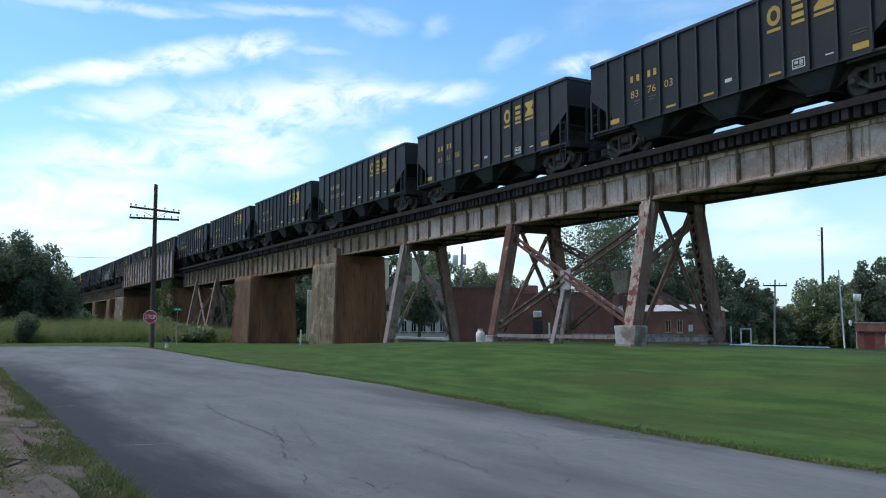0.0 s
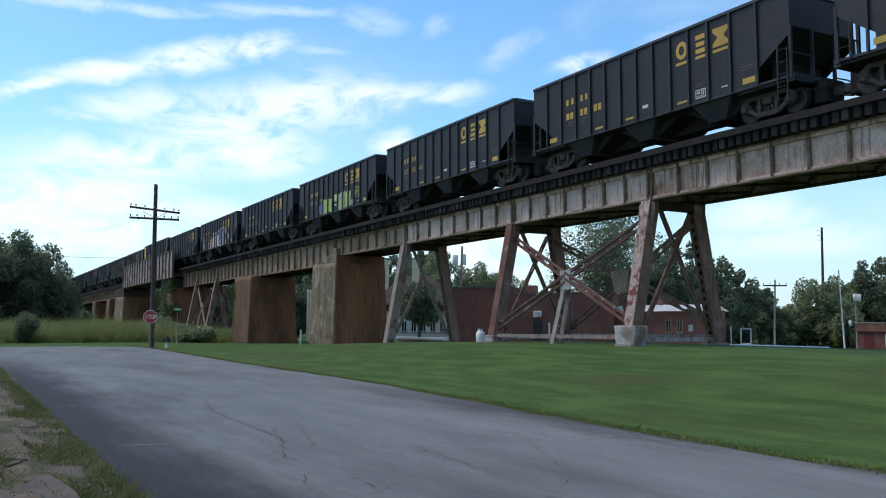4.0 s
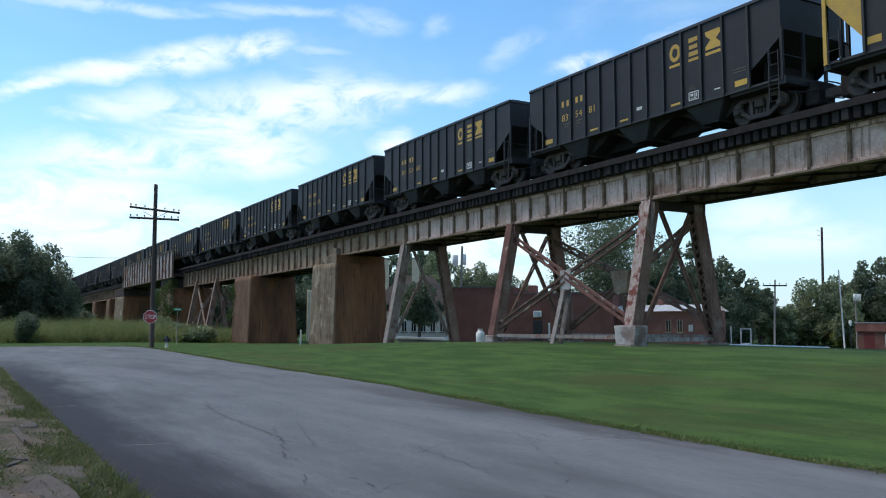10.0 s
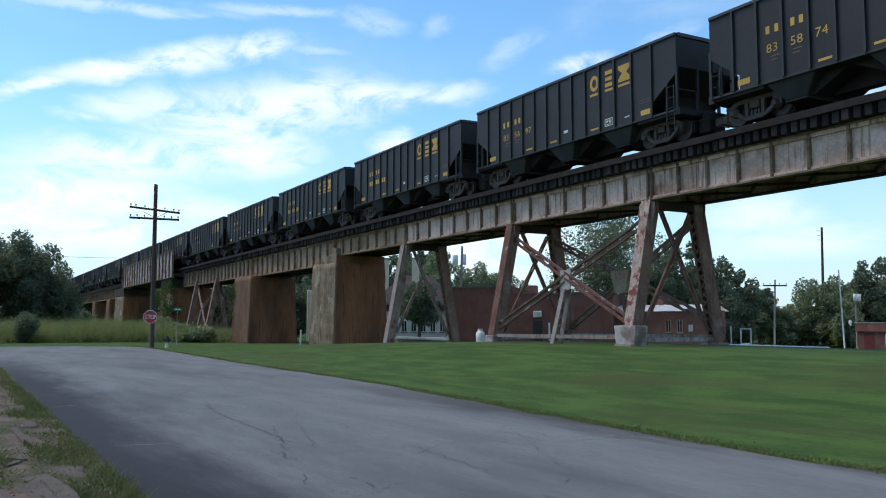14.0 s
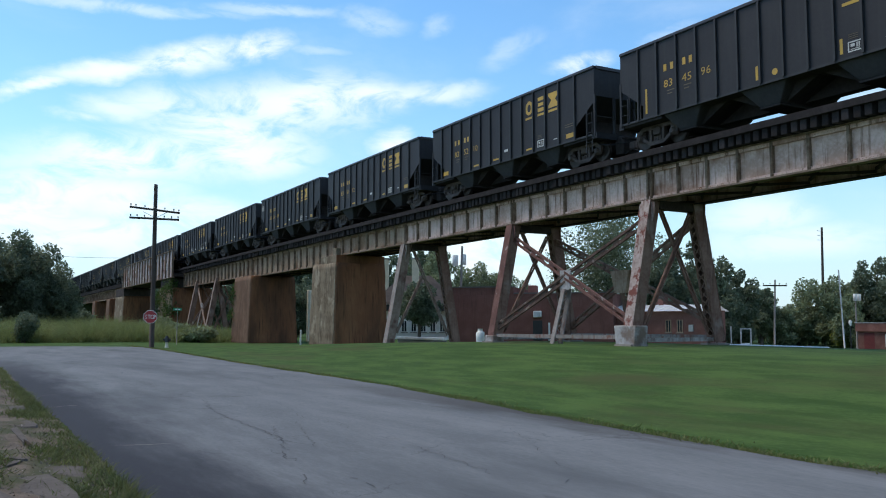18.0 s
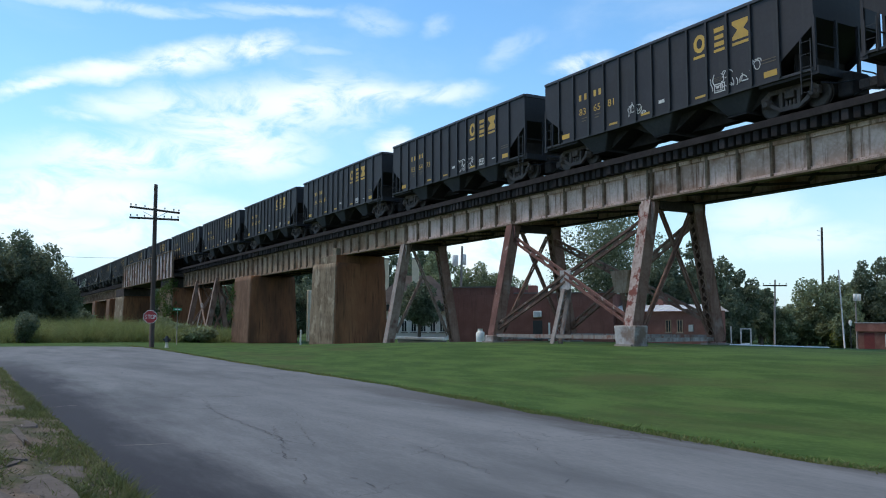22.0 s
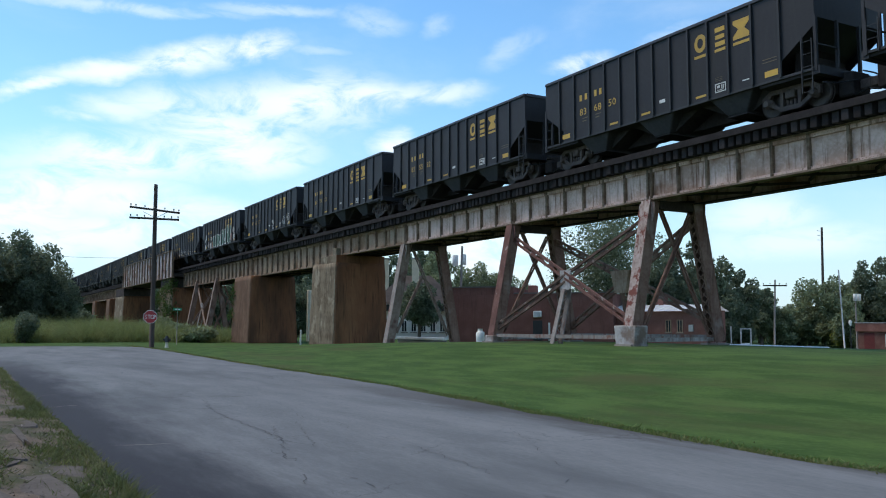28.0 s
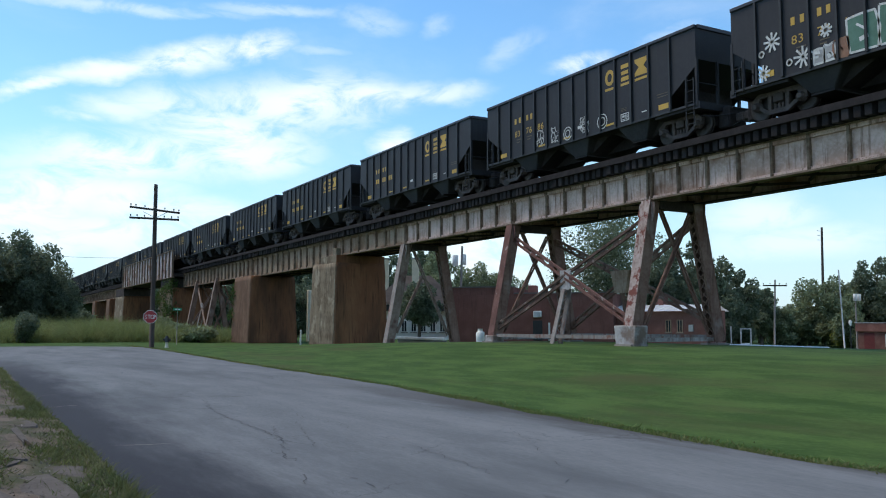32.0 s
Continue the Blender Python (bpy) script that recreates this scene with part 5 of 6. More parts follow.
def badge(car, colour, x, z, rad, rays=0):
    """A sprayed ring, or a burst of short rays."""
    y = -WIDE - 0.03
    bm = bmesh.new()
    if rays:
        for k in range(rays):
            a = 2 * math.pi * k / rays + 0.2
            beam(bm, (x + 0.12 * rad * math.cos(a), y, z + 0.12 * rad * math.sin(a)), (x + rad * math.cos(a), y, z + rad * math.sin(a)), 0.07, 0.008, up=(0, 1, 0))
    else:
        for f in (1.0, 0.55):
            for k in range(14):
                a, b = 2 * math.pi * k / 14, 2 * math.pi * (k + 1) / 14
                beam(bm, (x + f * rad * math.cos(a), y, z + f * rad * math.sin(a)), (x + f * rad * math.cos(b), y, z + f * rad * math.sin(b)), 0.04, 0.008, up=(0, 1, 0))
    tagged(part("sprayed_badge", bm, colour, car, "sprayed round mark"), kind="stuff")


coal_car_marks(proto_hopper, "plain")
logo_parts(proto_hopper)
CARS = []
for i in range(LAST + 1):
    if i in (YELLOW_END,) + BAR_CARS:
        CARS.append(None)
        continue
    c = proto_hopper if i == 0 else copy_thing(proto_hopper, pose(0, TC, RAIL_TOP - LIFT))
    CARS.append(c)
for i in BAR_CARS:
    c = hopper_car()
    coal_car_marks(c, "bars")
    logo_parts(c, 0.93)
    CARS[i] = c
SHORT_RIBS = RIBS
BODY, HALF = 15.1, 7.55        # this one is longer and higher
TOP, CUT_HIGH = 4.4, 3.2
RIBS = tuple(-6.27 + 0.965 * k for k in range(14))
yc = hopper_car()
for x in (-3.5, -0.81, 1.94, 3.9):
    part("reflector", flat_bars([(x - 0.27, x + 0.27, 1.6, 1.68)]), "logo_yellow", yc)
part("end_reflector", flat_bars([(5.52, 6.0, 1.45, 1.68)]), "logo_yellow", yc, "yellow reflector plate")
part("end_reflector", flat_bars([(-6.2, -5.75, 1.5, 1.72)]), "logo_yellow", yc, "yellow reflector plate")
part("data_panel", flat_bars([(4.61, 5.13, 1.62, 1.655), (4.61, 5.13, 1.9, 1.935), (4.61, 4.645, 1.655, 1.9), (5.095, 5.13, 1.655, 1.9), (4.72, 4.84, 1.74, 1.86), (4.91, 5.02, 1.74, 1.86)]), "mark_white", yc, "white outlined data panel")
part("data_lines", flat_bars([(4.6, 5.0, 2.05 + d, 2.075 + d) for d in (0.0, 0.08, 0.16)]), "dim_mark", yc)
part("tag_line", flat_bars([(4.82, 5.1, 1.47, 1.51)]), "mark_white", yc)
bm = bmesh.new()
prism(bm, ((-HALF - 0.01, TOP), (-HALF - 0.01, CUT_HIGH), (-HALF + 1.2, CUT_LOW), (-HALF + 1.2, SILL + 0.1), (-HALF + 1.26, SILL + 0.1), (-HALF + 1.26, TOP)), -WIDE - 0.03, -WIDE - 0.014)
part("end_panel", bm, "logo_yellow", yc, "yellow painted end panel")
part("corner_post", boxes((-HALF - 0.07, -HALF + 0.05, -WIDE - 0.08, -WIDE + 0.02, SILL - 0.05, TOP)), "logo_yellow", yc, "yellow corner post")
yc["label"] = "dark grey coal hopper car with a yellow end"
CARS[YELLOW_END] = yc
part("owner_mark", flat_bars([(x, x + 0.15, 2.85, 3.11) for x in (-5.6, -5.27, -4.7, -4.38)]), "mark_white", yc, "white painted bars")
for d, x in (("36", -5.6), ("06", -4.72)):
    part("car_number", write(d, x, 2.36, 0.28, -WIDE - 0.022, 0.6, 1.1), "logo_yellow", yc, "yellow painted number")
BODY, HALF, RIBS = 14.0, 7.0, SHORT_RIBS
TOP, CUT_HIGH = 4.17, 2.68
for i, c in enumerate(CARS):
    if i != YELLOW_END:
        number_marks(c, NUMBERS.get(i))
c = CARS[7]
scrawl(c, "paint_lime", px_of(5, 0.05), px_of(6, 0.7), SILL + 0.08, SILL + 1.05, 3, -3, "paint_lime")
scrawl(c, "paint_lime", px_of(8, 0.15), px_of(10, 0.4), SILL + 0.05, SILL + 1.2, 4, -4, "dim_white")
scrawl(c, "paint_lime", px_of(11, 0.1), px_of(11, 0.95), SILL + 0.5, SILL + 1.3, 5, 12)
scrawl(c, "mark_white", px_of(7, 0.3), px_of(7, 0.8), SILL + 0.75, SILL + 1.15, 31, -1, "paint_lime")
scrawl(c, "paint_blue", px_of(4, 0.1), px_of(4, 0.85), SILL + 0.25, SILL + 0.75, 32, -1, "paint_blue")
c = CARS[9]
scrawl(c, "mark_white", px_of(1, 0.1), px_of(1, 0.9), SILL + 0.15, SILL + 1.4, 9, 14)
badge(c, "mark_white", px_of(3, 0.5), SILL + 0.35, 0.3)
scrawl(c, "paint_pink", px_of(4, 0.08), px_of(4, 0.9), SILL + 0.08, SILL + 1.0, 6, -1)
for k, col in ((5, "mark_white"), (6, "dim_white"), (7, "mark_white"), (9, "dim_white")):
    scrawl(c, col, px_of(k, 0.1), px_of(k, 0.92), SILL + 0.06, SILL + (1.25 if k < 9 else 1.55), 7 + k, -1, "paint_pink")
    scrawl(c, "mark_white", px_of(k, 0.1), px_of(k, 0.95), SILL + (1.28 if k < 9 else 1.58), SILL + (1.62 if k < 9 else 1.85), 40 + k, 6)
scrawl(c, "paint_blue", px_of(8, 0.05), px_of(8, 0.9), SILL + 0.1, SILL + 1.85, 8, -1)
scrawl(c, "mark_white", px_of(10, 0.05), px_of(10, 0.9), SILL + 1.1, SILL + 1.7, 10, 9)
scrawl(c, "mark_white", px_of(11, 0.05), px_of(11, 0.95), SILL + 0.4, SILL + 1.1, 11, 9)
badge(CARS[15], "dim_white", px_of(1, 0.5), SILL + 0.75, 0.28)
scrawl(CARS[15], "dim_white", px_of(2, 0.25), px_of(2, 0.9), SILL + 0.12, SILL + 0.5, 12, 7)
scrawl(CARS[26], "mark_white", px_of(5), px_of(6, 0.6), SILL + 0.2, SILL + 0.8, 13, 8)
scrawl(CARS[26], "mark_white", px_of(10, 0.1), px_of(12), SILL + 0.2, SILL + 0.9, 14, 14)
scrawl(CARS[27], "mark_white", px_of(8, 0.05), px_of(9, 0.7), SILL + 0.1, SILL + 0.75, 15, 12)
scrawl(CARS[24], "mark_white", px_of(0, 0.3), px_of(0, 0.9), TOP - 1.0, TOP - 0.3, 16, 6)
scrawl(CARS[36], "mark_white", px_of(8, 0.1), px_of(8, 0.8), SILL + 0.1, SILL + 0.9, 17, 9)
scrawl(CARS[36], "mark_white", px_of(11, 0.1), px_of(11, 0.9), SILL + 0.2, SILL + 0.95, 18, 9)
scrawl(CARS[36], "mark_white", px_of(12, 0.1), px_of(12, 0.7), SILL + 0.15, SILL + 1.05, 25, 9)
c = CARS[37]
scrawl(c, "paint_green", px_of(4, 0.35), px_of(7, 0.5), SILL + 0.1, SILL + 1.4, 19, -3, "mark_white")
scrawl(c, "paint_green", px_of(7, 0.55), px_of(11, 0.4), SILL + 0.1, SILL + 1.75, 26, -4, "mark_white")
scrawl(c, "paint_orange", px_of(3, 0.85), px_of(4, 0.4), SILL + 0.05, SILL + 0.8, 23, -1, "paint_orange")
scrawl(c, "dim_white", px_of(3, 0.1), px_of(3, 0.9), SILL + 0.1, SILL + 0.6, 24, -2, "mark_white")
scrawl(c, "paint_pink", px_of(11, 0.45), px_of(11, 0.95), SILL + 0.25, SILL + 0.95, 21, -1, "paint_orange")
badge(c, "mark_white", px_of(12, 0.35), SILL + 1.2, 0.33, 9)
badge(c, "mark_white", px_of(12, 0.5), SILL + 0.6, 0.35, 9)
for k, u, z, rad in ((1, 0.62, 1.25, 0.33), (2, 0.75, 0.45, 0.35), (1, 0.25, 0.3, 0.28), (3, 0.6, 1.05, 0.22), (1, 0.2, 0.95, 0.12), (2, 0.25, 0.4, 0.12)):
    badge(c, "mark_white", px_of(k, u), SILL + z, rad, 9)
c = CARS[38]
for k, u, z, rad in ((6, 0.6, 0.35, 0.28), (9, 0.1, 0.4, 0.3)):
    badge(c, "mark_white", px_of(k, u), SILL + z, rad)
for k, u in ((4, 0.1), (5, 0.3), (7, 0.5)):
    scrawl(c, "mark_white", px_of(k, u), px_of(k, u) + 0.6, SILL + 0.12, SILL + 0.9, 22 + k, 9)


def car_start(i):
    """x of car i's middle when the clip begins."""
    half = 7.55 if i == YELLOW_END else HALF
    return -27.83 + half - PITCH * (i + (0.07 if i >= YELLOW_END else 0.0))


def motions():
    """The train runs past from the far end; every wheelset turns with it."""
    times = [0, 1.5, 3, 4.5, 6, 7.5, 9, 11, 13, 15, 17, 18.5, 20, 21.5, 23, 25, 26.5, 28, 30, 32]
    for i, c in enumerate(CARS):
        walk(c, [(t, pose(car_start(i) + shift_along(t), TC, RAIL_TOP - LIFT)) for t in times])
    first = {}
    steps = [k / FPS for k in range(32 * FPS + 1)]
    for c in CARS:
        for w in c.children_recursive:
            if not w.name.startswith("wheelset"):
                continue
            key = w.location.x > 0
            if key not in first:
                x = w.location.x
                walk(w, [(t, Matrix.LocRotScale((x, 0, 0.457), Euler((0, (shift_along(t) / 0.457) % (2 * math.pi), 0)), None)) for t in steps])
                first[key] = w
            else:
                w.rotation_mode = "QUATERNION"
                data = w.animation_data_create()
                data.action = first[key].animation_data.action
                data.action_slot = first[key].animation_data.action_slot
# ---- vegetation ----
def tree(x, y, height, spread_r, seed, leaf="leaf_mid", count=5000, size=0.28, trunk=0.32, base=0.25, label="leafy green tree in summer", name="tree"):
    z0 = ground_z(x, y)
    t = thing(name, label, "tree", (x, y, z0), group="trees")
    r = random.Random(seed)
    tk = bmesh.new()
    top = height * 0.62
    lean = r.uniform(-0.3, 0.3)
    tube(tk, [(0, 0, -0.3), (lean * 0.3, 0, top * 0.35), (lean * 0.7, lean, top * 0.7), (lean, lean, top)], [trunk * 1.3, trunk, trunk * 0.7, trunk * 0.35], 9)
    part("trunk", tk, "bark", t)
    blobs = []
    for k in range(30):
        a = k * 2.4 + r.uniform(-0.5, 0.5)
        f = (k + 0.5) / 30
        h = height * (base + (0.95 - base) * f)
        w = spread_r * (0.3 + 0.55 * math.sin(math.pi * min(1, 0.12 + 0.8 * f))) * r.uniform(0.35, 1.08)
        rad = spread_r * r.uniform(0.2, 0.36) * (0.7 if f > 0.85 else 1)
        p = (math.cos(a) * w, math.sin(a) * w, min(h, height - rad * 0.6))
        blobs.append((*p, rad))
        if k % 3:
            continue
        lm = bmesh.new()
        tube(lm, [(lean * 0.5, 0, max(0.8, p[2] * 0.55)), (p[0] * 0.55, p[1] * 0.55, p[2] * 0.8), p], [trunk * 0.45, trunk * 0.28, trunk * 0.08], 6)
        part("limb", lm, "bark", t)
    # inner foliage
    for k in range(6):
        blobs.append((r.uniform(-0.2, 0.2) * spread_r, r.uniform(-0.2, 0.2) * spread_r, height * (base + 0.1 + (0.62 - base) * k / 6), spread_r * 0.42))
    part("crown", leaf_cloud(blobs, count, size, seed), leaf, t)
    return t


def shrub(x, y, rad, height, seed, leaf="leaf_mid", count=1500, size=0.14):
    t = thing("bush", "dense rounded green bush in rough grass", "bush", (x, y, ground_z(x, y)), group="bushes")
    r = random.Random(seed)
    st = bmesh.new()
    for k in range(4):
        tube(st, [(r.uniform(-0.2, 0.2), r.uniform(-0.2, 0.2), -0.1), (r.uniform(-0.5, 0.5) * rad, r.uniform(-0.5, 0.5) * rad, height * 0.7)], [0.05, 0.02], 6)
    part("stems", st, "bark", t)
    part("crown", leaf_cloud([(r.uniform(-0.4, 0.4) * rad, r.uniform(-0.4, 0.4) * rad, height * r.uniform(0.35, 0.65), rad * r.uniform(0.5, 0.75)) for k in range(6)], count, size, seed, min(1.2, height / rad * 0.6)), leaf, t)



# far left: dark mass of trees before the viaduct
tree(-112, 5.5, 11.6, 5.2, 1, "leaf_dark", 22000, 0.17, base=0.05, label="dark full tree at the edge of rough grass")
tree(-107, -0.5, 12.0, 6.0, 2, "leaf_dark", 22000, 0.17, base=0.05, label="dark full tree at the edge of rough grass")
tree(-118, 8.8, 9.6, 4.4, 3, "leaf_dark", 18000, 0.17, base=0.06, label="dark spreading tree beside the viaduct")
tree(-132, 12.0, 8.0, 3.8, 4, "leaf_dark", 14000, 0.17, base=0.06, label="dark spreading tree beside the viaduct")
tree(-98, -8.0, 12.0, 6.0, 14, "leaf_dark", 8000, 0.26, base=0.08)
tree(-222, 42.0, 17.0, 6.5, 15, "leaf_mid", 4000, 0.4, base=0.2)
tree(-240, 48.0, 15.0, 6.5, 16, "leaf_mid", 4000, 0.4, base=0.2)
shrub(-79.3, 4.85, 1.3, 2.6, 1, "leaf_dark", 8000, 0.08)
shrub(-79.0, 19.0, 1.6, 1.5, 2, "leaf_mid", 3000, 0.14)
shrub(-150.0, 16.0, 3.5, 4.5, 31, "leaf_dark", 3000, 0.2)
shrub(-163.0, 16.5, 3.5, 4.5, 32, "leaf_dark", 3000, 0.2)
shrub(-182.0, 16.5, 4.0, 5.0, 33, "leaf_dark", 3000, 0.22)
shrub(-198.0, 15.5, 4.5, 6.5, 34, "leaf_dark", 3500, 0.24)
tree(-115, 7.3, 10.4, 4.4, 17, "leaf_dark", 18000, 0.17, base=0.05, label="dark full tree at the edge of rough grass")
shrub(-86.0, 18.0, 1.8, 1.7, 3, "leaf_mid", 2500, 0.14)
shrub(-100.0, 19.5, 2.2, 2.4, 4, "leaf_mid", 2500, 0.15)
# behind the viaduct: place, height above the datum, crown radius
BACK_TREES = ((-80.0, 67.4, 15.7, 7.0, "leaf_light"), (-64.1, 60.9, 9.1, 3.2, "leaf_dark"), (-65.7, 66.0, 10.3, 3.4, "leaf_dark"), (-60.1, 64.1, 8.2, 2.6, "leaf_dark"),
              (-61.9, 69.2, 7.2, 2.4, "leaf_dark"), (-67.8, 79.4, 5.8, 2.2, "leaf_light"), (-67.0, 81.4, 3.2, 2.2, "leaf_mid"), (-67.3, 84.8, 3.8, 2.3, "leaf_mid"),
              (-65.6, 87.2, 7.0, 3.8, "leaf_mid"), (-62.8, 86.4, 5.0, 2.6, "leaf_mid"), (-59.2, 83.0, 3.1, 1.9, "leaf_mid"), (-62.4, 92.5, 9.3, 3.4, "leaf_dark"), (-60.4, 96.0, 10.3, 4.2, "leaf_dark"),
              (-100.3, 55.5, 11.3, 3.4, "leaf_mid"), (-100.7, 61.0, 9.8, 3.8, "leaf_mid"), (-99.1, 64.1, 9.0, 3.6, "leaf_mid"), (-91.1, 62.4, 6.9, 3.2, "leaf_mid"),
              (-100.2, 35.8, 6.6, 2.7, "leaf_dark"), (-103.7, 39.7, 7.6, 3.0, "leaf_dark"), (-150.0, 55.0, 12.5, 4.2, "leaf_dark"), (-151.6, 75.0, 15.9, 5.0, "leaf_dark"), (-133.2, 72.0, 15.3, 4.5, "leaf_dark"), (-157.0, 80.0, 15.0, 4.6, "leaf_mid"),
              (-190.0, 48.0, 11.0, 5.0, "leaf_dark"), (-182.0, 52.0, 11.0, 5.0, "leaf_dark"), (-176.0, 54.0, 11.5, 5.0, "leaf_dark"), (-215.0, 45.0, 9.0, 6.0, "leaf_dark"), (-255.0, 45.0, 9.0, 7.0, "leaf_dark"),
              (-72.0, 84.0, 5.6, 2.6, "leaf_mid"), (-66.0, 92.0, 6.7, 3.0, "leaf_light"))
KINDS = {"leaf_light": "tall airy grey-green tree", "leaf_dark": "dark green leafy tree", "leaf_mid": "soft green leafy tree"}
for k, (x, y, top, rad, leaf) in enumerate(BACK_TREES):
    tree(x, y, top - ground_z(x, y), rad, 40 + k, leaf, 9000 if rad < 3 else 15000 if rad < 6 else 21000, 0.26 if x < -120 else 0.15, trunk=0.2, base=0.12 if leaf != "leaf_light" else 0.22, label=KINDS[leaf] + " behind the viaduct")
shrub(-66.6, 86.0, 0.9, 2.6, 8, "leaf_yellow", 900, 0.1)
shrub(-59.6, 82.0, 1.0, 2.4, 9, "leaf_yellow", 700, 0.11)
shrub(-68, 74.5, 2.6, 2.2, 10, "leaf_dark", 1800, 0.18)
shrub(-74, 73.0, 2.6, 2.4, 11, "leaf_dark", 1800, 0.18)

tree(-75.9, 39.9, 5.9, 2.3, 53, "leaf_dark", 9000, 0.13, trunk=0.16, base=0.36, label="dark green leafy tree before a white house")

# woods that close the horizon
r = np.random.RandomState(5)
blobs = []
for k in range(260):
    a = r.rand() * 2 * math.pi
    d = 150 + 60 * r.rand()
    x, y = math.cos(a) * d - 40, math.sin(a) * d + 20
    if abs(y - TC) < 26:
        continue
    blobs.append((x, y, 0.5 + 1.5 * r.rand(), 3.2 + 1.8 * r.rand()))
tagged(part("far_woods", leaf_cloud(blobs, 42000, 0.75, 77), "leaf_mid", None), "distant line of green woods", "woods", kind="stuff")


# ---- poles, signs ----
def crossarm(parent, a, b, pins, z_pin=0.12):
    bm = bmesh.new()
    beam(bm, a, b, 0.11, 0.13)
    arm = part("crossarm", bm, "wood_pole", parent)
    a, b = Vector(a), Vector(b)
    for k in pins:
        p = a.lerp(b, k)
        ins = bmesh.new()
        tube(ins, [p + Vector((0, 0, 0.06)), p + Vector((0, 0, z_pin)), p + Vector((0, 0, z_pin + 0.02)), p + Vector((0, 0, z_pin + 0.12))], [0.015, 0.015, 0.05, 0.035], 8)
        part("insulator", ins, "metal_grey", arm)
    return arm


def utility_pole(x, y, height, radius, label, mat="wood_pole", lean=(0, 0), name="utility_pole"):
    t = thing(name, label, "utility pole", (x, y, ground_z(x, y)), group="poles")
    bm = bmesh.new()
    tube(bm, [(0, 0, -0.5), (lean[0] * 0.5, lean[1] * 0.5, height * 0.5), (lean[0], lean[1], height * 0.995), (lean[0], lean[1], height)], [radius, radius * 0.86, radius * 0.7, radius * 0.55], 12)
    part("shaft", bm, mat, t)
    return t


p = utility_pole(-60.4, 11.43, 11.05, 0.175, "dark weathered wooden utility pole with two crossarms", lean=(0.15, -0.05))
gz = ground_z(-60.4, 11.43)
crossarm(p, (0.05, -1.68, 9.42), (1.38, 1.32, 9.02), (0.02, 0.12, 0.3, 0.7, 0.88, 0.98))
crossarm(p, (-0.05, -1.66, 8.7), (1.36, 1.28, 8.56), (0.02, 0.15, 0.3, 0.7, 0.85, 0.98))
for s in (-1, 1):
    bm = bmesh.new()
    beam(bm, (0.12 + 0.02 * s, 0.0, 8.75), (0.12 + s * 0.42, s * 0.75, 9.18), 0.03, 0.03)
    part("arm_brace", bm, "metal_grey", p)


def stop_sign():
    t = thing("stop_sign", "red octagonal stop sign with a white border", "stop sign", (-60.05, 11.05, 2.03), rz=0)
    face = math.degrees(math.atan2(-11.05, 60.05)) + 90
    t.matrix_basis = pose(-60.12, 11.24, 2.03, 0, 0, face)
    R = 0.43 / math.cos(math.pi / 8)
    for nm, rad, y0, mat in (("back_plate", R, 0.0, "sign_white"), ("red_face", R * 0.93, -0.012, "sign_red")):
        bm = bmesh.new()
        prism(bm, [(rad * math.cos(math.pi / 8 + k * math.pi / 4), rad * math.sin(math.pi / 8 + k * math.pi / 4)) for k in range(8)], y0 - 0.01, y0)
        part(nm, bm, mat, t)
    me = join_meshes([write(ch, x, -0.145, 0.29, -0.026, 0.5, 0.78) for ch, x in zip("STOP", (-0.35, -0.175, 0.0, 0.205))], "lettering")
    part("lettering", me, "sign_white", t, "white word on the red face")
    bm = bmesh.new()
    box(bm, 0.05, 0.25, 0.0, 0.1, -0.2, -0.14)
    box(bm, 0.05, 0.25, 0.0, 0.1, 0.14, 0.2)
    part("bracket", bm, "metal_grey", t)


stop_sign()
hy = thing("fire_hydrant", "black and white fire hydrant in the grass", "hydrant", (-59.2, 12.17, ground_z(-59.2, 12.17)))
bm = bmesh.new()
tube(bm, [(0, 0, -0.1), (0, 0, 0.06), (0, 0, 0.07), (0, 0, 0.36)], [0.13, 0.13, 0.1, 0.1], 12)
part("barrel", bm, "tan_brick", hy)
bm = bmesh.new()
tube(bm, [(0, 0, 0.36), (0, 0, 0.42), (0, 0, 0.62), (0, 0, 0.72), (0, 0, 0.78)], [0.15, 0.14, 0.14, 0.09, 0.04], 12)
part("bonnet", bm, "black_paint", hy)
for s in (-1, 1):
    bm = bmesh.new()
    tube(bm, [(0, s * 0.1, 0.52), (0, s * 0.24, 0.52)], [0.08, 0.08], 10)
    part("nozzle", bm, "black_paint", hy)
ss = thing("street_sign", "small green street sign on a metal post", "street sign", (-67.6, 14.63, ground_z(-67.6, 14.63)))
bm = bmesh.new()
tube(bm, [(0, 0, -0.2), (0, 0, 2.85)], [0.03, 0.03], 8)
part("post", bm, "wood_grey", ss)
for k, (z, a) in enumerate(((2.72, 75), (2.5, -10))):
    bm = boxes((-0.3, 0.3, -0.008, 0.008, z - 0.1, z + 0.1))
    sp = part("name_plate", bm, "sign_green", ss, at=pose(0, 0, 0, 0, 0, a))
    part("plate_bar", boxes((-0.2, 0.2, -0.012, 0.012, z - 0.035, z + 0.035)), "sign_white", sp)
# overhead wire in the distance
wire = bmesh.new()
tube(wire, [(-115.5 - 0.12 * k, 4.0 + 1.03 * k, 10.2 - 0.25 * math.sin(math.pi * k / 16)) for k in range(17)], [0.02] * 17, 5)
tagged(part("overhead_wire", wire, "black_paint", None), "thin black overhead wire", "wire")
